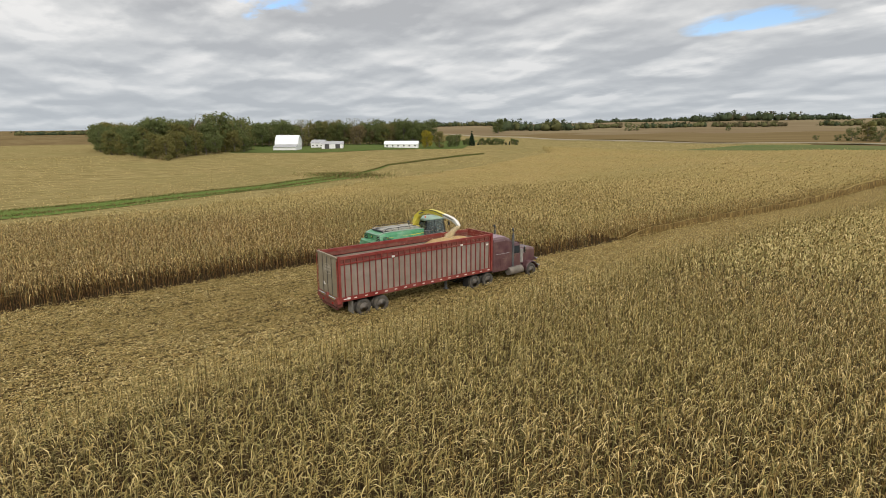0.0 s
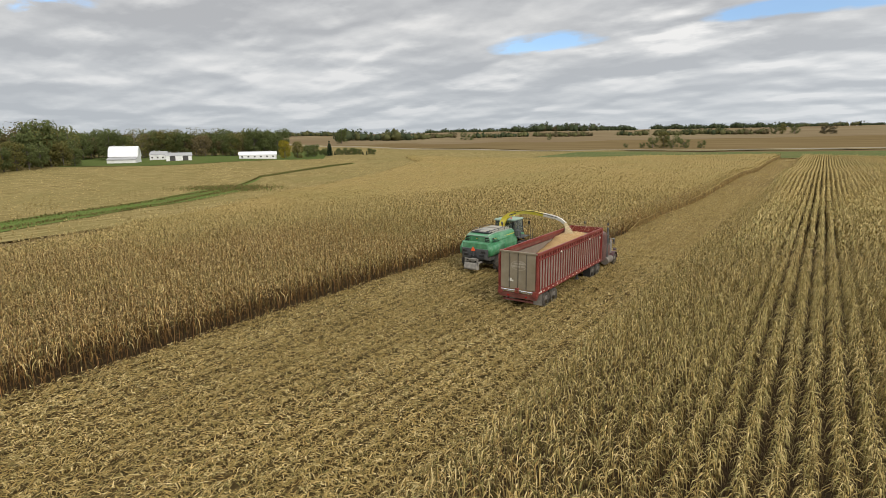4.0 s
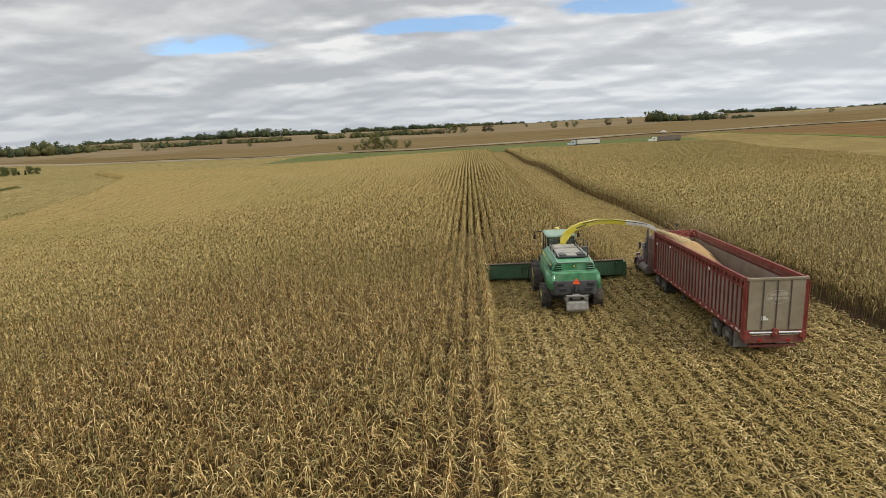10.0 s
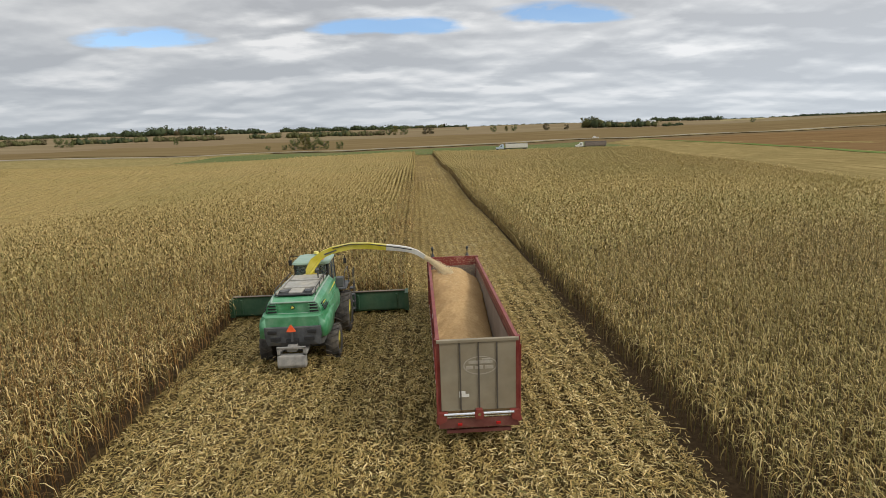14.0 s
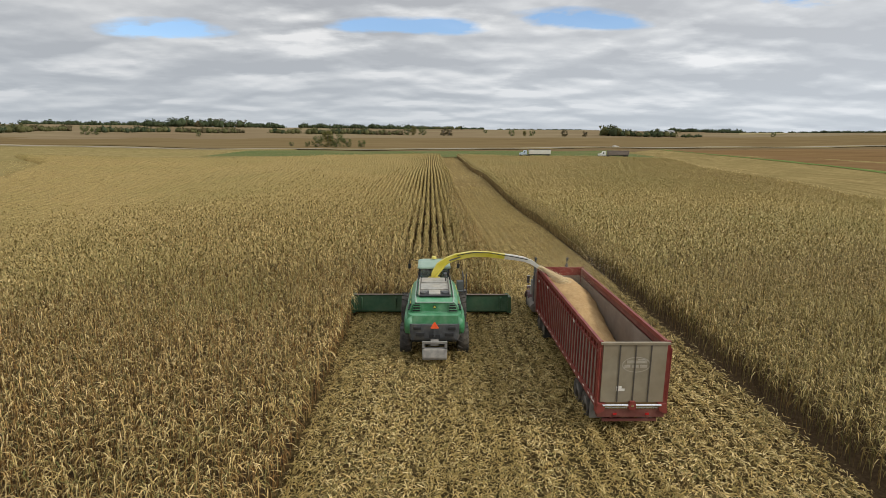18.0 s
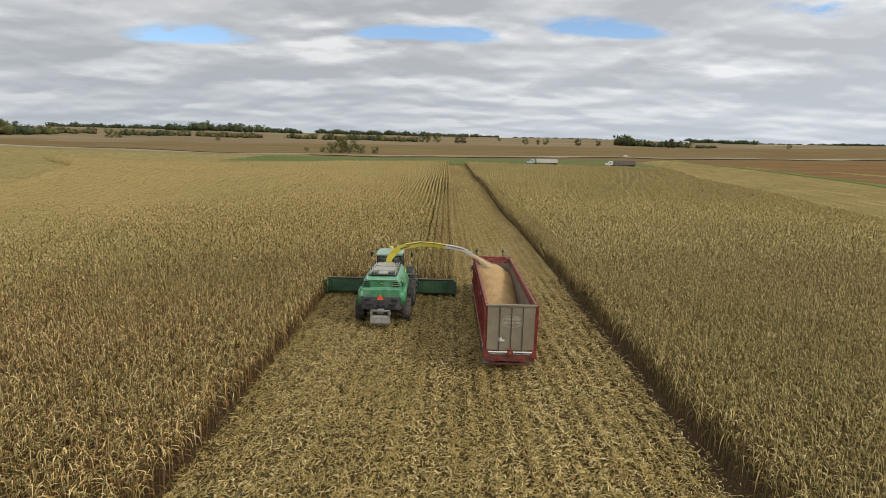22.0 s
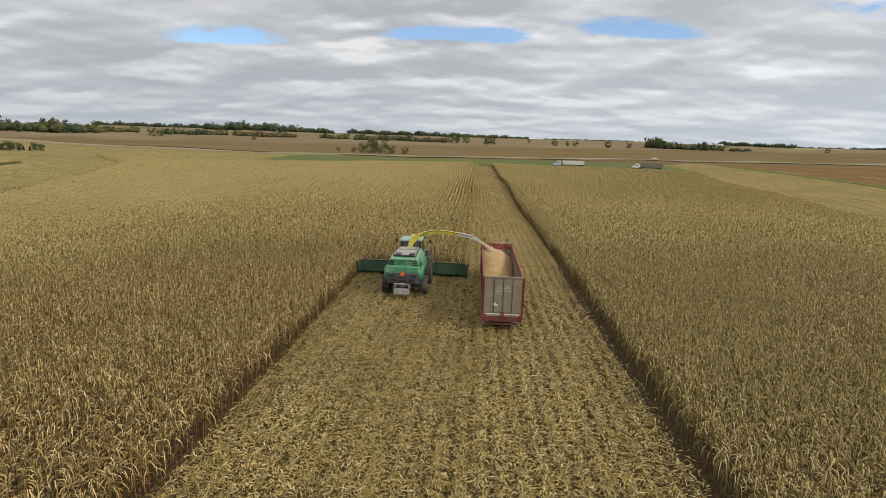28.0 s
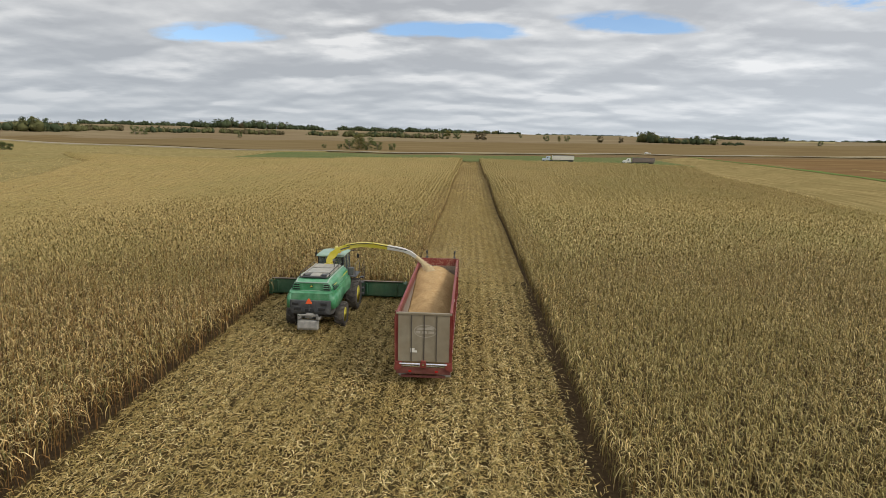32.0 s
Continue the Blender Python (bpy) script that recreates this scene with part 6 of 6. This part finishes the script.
# ---- grass along the waterway ----
def tufts(name, n, label):
    rng = np.random.default_rng(4)
    w = np.array(WATERWAY, float)
    s = np.concatenate([[0], np.cumsum(np.hypot(*np.diff(w, axis=0).T))])
    q = rng.uniform(s[1], s[-1], n)
    x, y = np.interp(q, s, w[:, 0]), np.interp(q, s, w[:, 1])
    o = np.where(rng.random(n) < 0.6, rng.choice([-1, 1], n) * rng.normal(4.6, 1.0, n), rng.uniform(-4, 4, n))
    x, y = x + o * np.where(y > 69, 0.35, 1.0), y - o * 0.3
    # two brown thickets, at the bend and at the crop's corner
    k = rng.random(n)
    x, y = np.where(k < 0.14, -134 + rng.normal(0, 8, n), x), np.where(k < 0.14, 68 + rng.normal(0, 6, n), y)
    x, y = np.where(k > 0.9, -112 + rng.normal(0, 4, n), x), np.where(k > 0.9, 104 + rng.normal(0, 3.5, n), y)
    tall = (np.abs(o) > 3) | (k < 0.14) | (k > 0.9)
    b = np.stack([x, y, land(x, y) + 0.4], 1)
    v, t = blades(b, rng.uniform(0, 6.28, n), np.where((k < 0.14) | (k > 0.9), rng.uniform(0.3, 0.7, n), np.where(tall, rng.uniform(0.14, 0.4, n), 0.1)), np.where(tall, 0.2, 0.16), rng.uniform(1.4, 2.2, n), rng.uniform(0, 0.3, n), 1.0)
    return tagged(new(name, tri_mesh(name, v, t, [GRASS, RANK], np.repeat((tall & (rng.random(n) < 0.75)).astype(int), 2))), label, "grass", kind="stuff")


tufts("rank_grass", 22000, "brown and green rank grass along the waterway")

# ---- farm buildings ----
BWHITE = mat("white barn boards", [(0.66, 0.66, 0.65), (0.76, 0.76, 0.75), (0.82, 0.82, 0.81)], 0.6, 0.7, bump=0.1, bscale=3)
BROOF = mat("white sheet roof", [(0.72, 0.73, 0.74), (0.82, 0.83, 0.84)], 0.5, 0.45, bump=0.15, bscale=2, stretch=(1, 6, 1))
BGREY = mat("weathered grey shed roof", [(0.30, 0.30, 0.30), (0.40, 0.40, 0.40)], 0.6, 0.6, bump=0.1)
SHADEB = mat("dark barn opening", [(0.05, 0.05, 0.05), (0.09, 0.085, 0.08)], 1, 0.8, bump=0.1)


def house(name, x, y, yaw, L, Wd, eave, ridge, roof_mat, label, gambrel=False, doors=0, windows=0, lean=False):
    h = thing(name, x, y, label, "farm building", yaw=yaw)
    prof = [(-Wd / 2, 0), (Wd / 2, 0), (Wd / 2, eave), (0, ridge), (-Wd / 2, eave)] if not gambrel else [(-Wd / 2, 0), (Wd / 2, 0), (Wd / 2, eave), (Wd * 0.3, eave + (ridge - eave) * 0.65), (0, ridge), (-Wd * 0.3, eave + (ridge - eave) * 0.65), (-Wd / 2, eave)]
    b = B()
    prism(b, [(p[0], p[1] - (0.4 if p[1] == 0 else 0)) for p in prof], -L / 2, L / 2, "x")
    wl = part("wall", b, BWHITE, h)
    top = prof[2:]
    for side in (0, 1):
        pts = top[:(len(top) + 1) // 2] if side == 0 else top[len(top) // 2:]
        b = B()
        up = [(p[0] * 1.05, p[1] + 0.14) for p in pts]
        dn = [(p[0] * 1.05, p[1] + 0.02) for p in pts]
        prism(b, up + dn[::-1], -L / 2 - 0.4, L / 2 + 0.4, "x")
        part("roof", b, roof_mat, h)
    for k in range(doors):
        b = B()
        x0 = -L / 2 + L * (k + 0.5) / doors
        prism(b, [(x0 - 1.4, 0.05), (x0 + 1.4, 0.05), (x0 + 1.4, 3.0), (x0 - 1.4, 3.0)], -Wd / 2 - 0.06, -Wd / 2 + 0.02, "y")
        part("door", b, SHADEB, h, "dark sliding door")
    for k in range(windows):
        b = B()
        x0 = -L / 2 + L * (k + 0.5) / windows
        prism(b, [(x0 - 0.5, 1.2), (x0 + 0.5, 1.2), (x0 + 0.5, 2.1), (x0 - 0.5, 2.1)], -Wd / 2 - 0.05, -Wd / 2 + 0.02, "y")
        part("window", b, SHADEB, wl)
    if lean:
        b = B()
        prism(b, [(-Wd / 2 - 4.5, -0.4), (-Wd / 2, -0.4), (-Wd / 2, 3.2), (-Wd / 2 - 4.5, 2.2)], -L / 2, L / 2, "x")
        le = part("lean_to", b, BWHITE, h)
        b = B()
        prism(b, [(-Wd / 2 - 4.9, 2.2), (-Wd / 2, 3.3), (-Wd / 2, 3.42), (-Wd / 2 - 4.9, 2.32)], -L / 2 - 0.2, L / 2 + 0.2, "x")
        part("roof", b, BGREY, le)
    for k in range(3 if L > 18 else 2):
        b = B()
        tube(b, [(-L / 3 + k * L / 3, 0, ridge), (-L / 3 + k * L / 3, 0, ridge + 0.7)], 0.35, 8)
        part("roof_vent", b, BGREY, h)
    return h


x, y = -288, 109
house("barn", x, y, 52, 13.5, 9, 3.6, 9.0, BROOF, "large white barn with a gambrel roof and lean-to", True, 0, 3, True)
x, y = -277, 133
house("shed", x, y, 60, 13, 8, 3.0, 4.6, BGREY, "white shed with a grey roof and dark doors", False, 2, 0)
x, y = -257, 171
house("long_barn", x, y, 50, 21, 8, 2.6, 4.4, BROOF, "long low white barn with ridge vents", False, 0, 6)
x, y = -305, 137
house("farmhouse", x, y, 40, 9, 7, 3.2, 5.2, BGREY, "small white house among the farm trees", False, 0, 3)
x, y = bearing(*A0, -23.6, 1150)
house("farmhouse", x, y, 10, 12, 8, 3, 5.5, BGREY, "far white farmhouse beside the trees", False, 0, 4)

# ---- trucks waiting at the field's end ----
CREAM = mat("cream trailer sheet", [(0.60, 0.56, 0.48), (0.72, 0.68, 0.6)], 1, 0.6, bump=0.05)
TAUPE = mat("dusty brown trailer sheet", [(0.16, 0.12, 0.10), (0.22, 0.17, 0.14)], 1, 0.6, bump=0.05)
PALEBLUE = mat("pale blue cab paint", [(0.42, 0.5, 0.56), (0.52, 0.59, 0.64)], 1, 0.4, bump=0.03)


def waiting_truck(x, y, body, cabm, label, yaw=0.0):
    """Nose towards -x: trailer, cab, hood, wheels."""
    t = thing("semi_truck", x, y, label, "truck", "trucks waiting at the field end", yaw)
    b = B()
    box(b, -6.0, 6.5, -1.25, 1.25, 1.3, 3.8, 0.05)
    tl = part("trailer_body", b, body, t)
    for k in range(13):
        b = B()
        box(b, -5.9 + k, -5.82 + k, -1.31, -1.24, 1.3, 3.75)
        part("rib", b, body, tl)
    b = B()
    box(b, -6.05, 6.55, -1.3, 1.3, 3.72, 3.86, 0.02)
    part("top_rail", b, CHAR, tl)
    b = B()
    box(b, -12.0, 6.3, -0.5, 0.5, 0.85, 1.25, 0.02)
    part("frame", b, CHAR, t)
    b = B()
    prism(b, [(-9.6, 1.0), (-7.3, 1.0), (-7.3, 3.2), (-7.6, 3.4), (-9.0, 3.3), (-9.6, 2.3)], -1.15, 1.15, "y", 0.08)
    c = part("cab", b, cabm, t)
    b = B()
    prism(b, [(-9.35, 2.1), (-8.5, 2.1), (-8.5, 2.85), (-9.0, 2.85)], -1.18, 1.18, "y")
    part("window", b, DKGLASS, c)
    b = B()
    prism(b, [(-11.8, 0.8), (-9.5, 0.8), (-9.5, 2.2), (-11.6, 1.95)], -0.95, 0.95, "y", 0.1)
    part("hood", b, cabm, t)
    for wx in (-10.9, -7.2, -6.0, 4.2, 5.4):
        for s in (-1, 1):
            b = B()
            lathe(b, [(0.3, -0.28), (0.5, -0.28), (0.52, 0), (0.5, 0.28), (0.3, 0.28)], 16)
            w = part("wheel", b, RUBBER, t)
            w.matrix_basis = pose(wx, s * 0.95, 0.52, 0, 0, 90)
    return t


waiting_truck(63.5, 293, CREAM, PALEBLUE, "parked semi truck with a cream trailer and pale cab")
waiting_truck(112, 300, TAUPE, WHITE, "parked semi truck with a brown trailer and white cab")
pk = thing("pickup", 168, 470, "white pickup on the gravel road", "pickup")
b = B()
prism(b, [(-2.8, 0.5), (2.8, 0.5), (2.8, 1.2), (0.6, 1.2), (0.3, 1.9), (-1.2, 1.9), (-1.7, 1.25), (-2.8, 1.15)], -0.95, 0.95, "y", 0.06)
part("body", b, WHITE, pk)
for wx in (-1.8, 1.8):
    for s in (-1, 1):
        b = B()
        lathe(b, [(0.2, -0.12), (0.38, -0.12), (0.38, 0.12), (0.2, 0.12)], 14)
        w = part("wheel", b, RUBBER, pk)
        w.matrix_basis = pose(wx, s * 0.9, 0.38, 0, 0, 90)
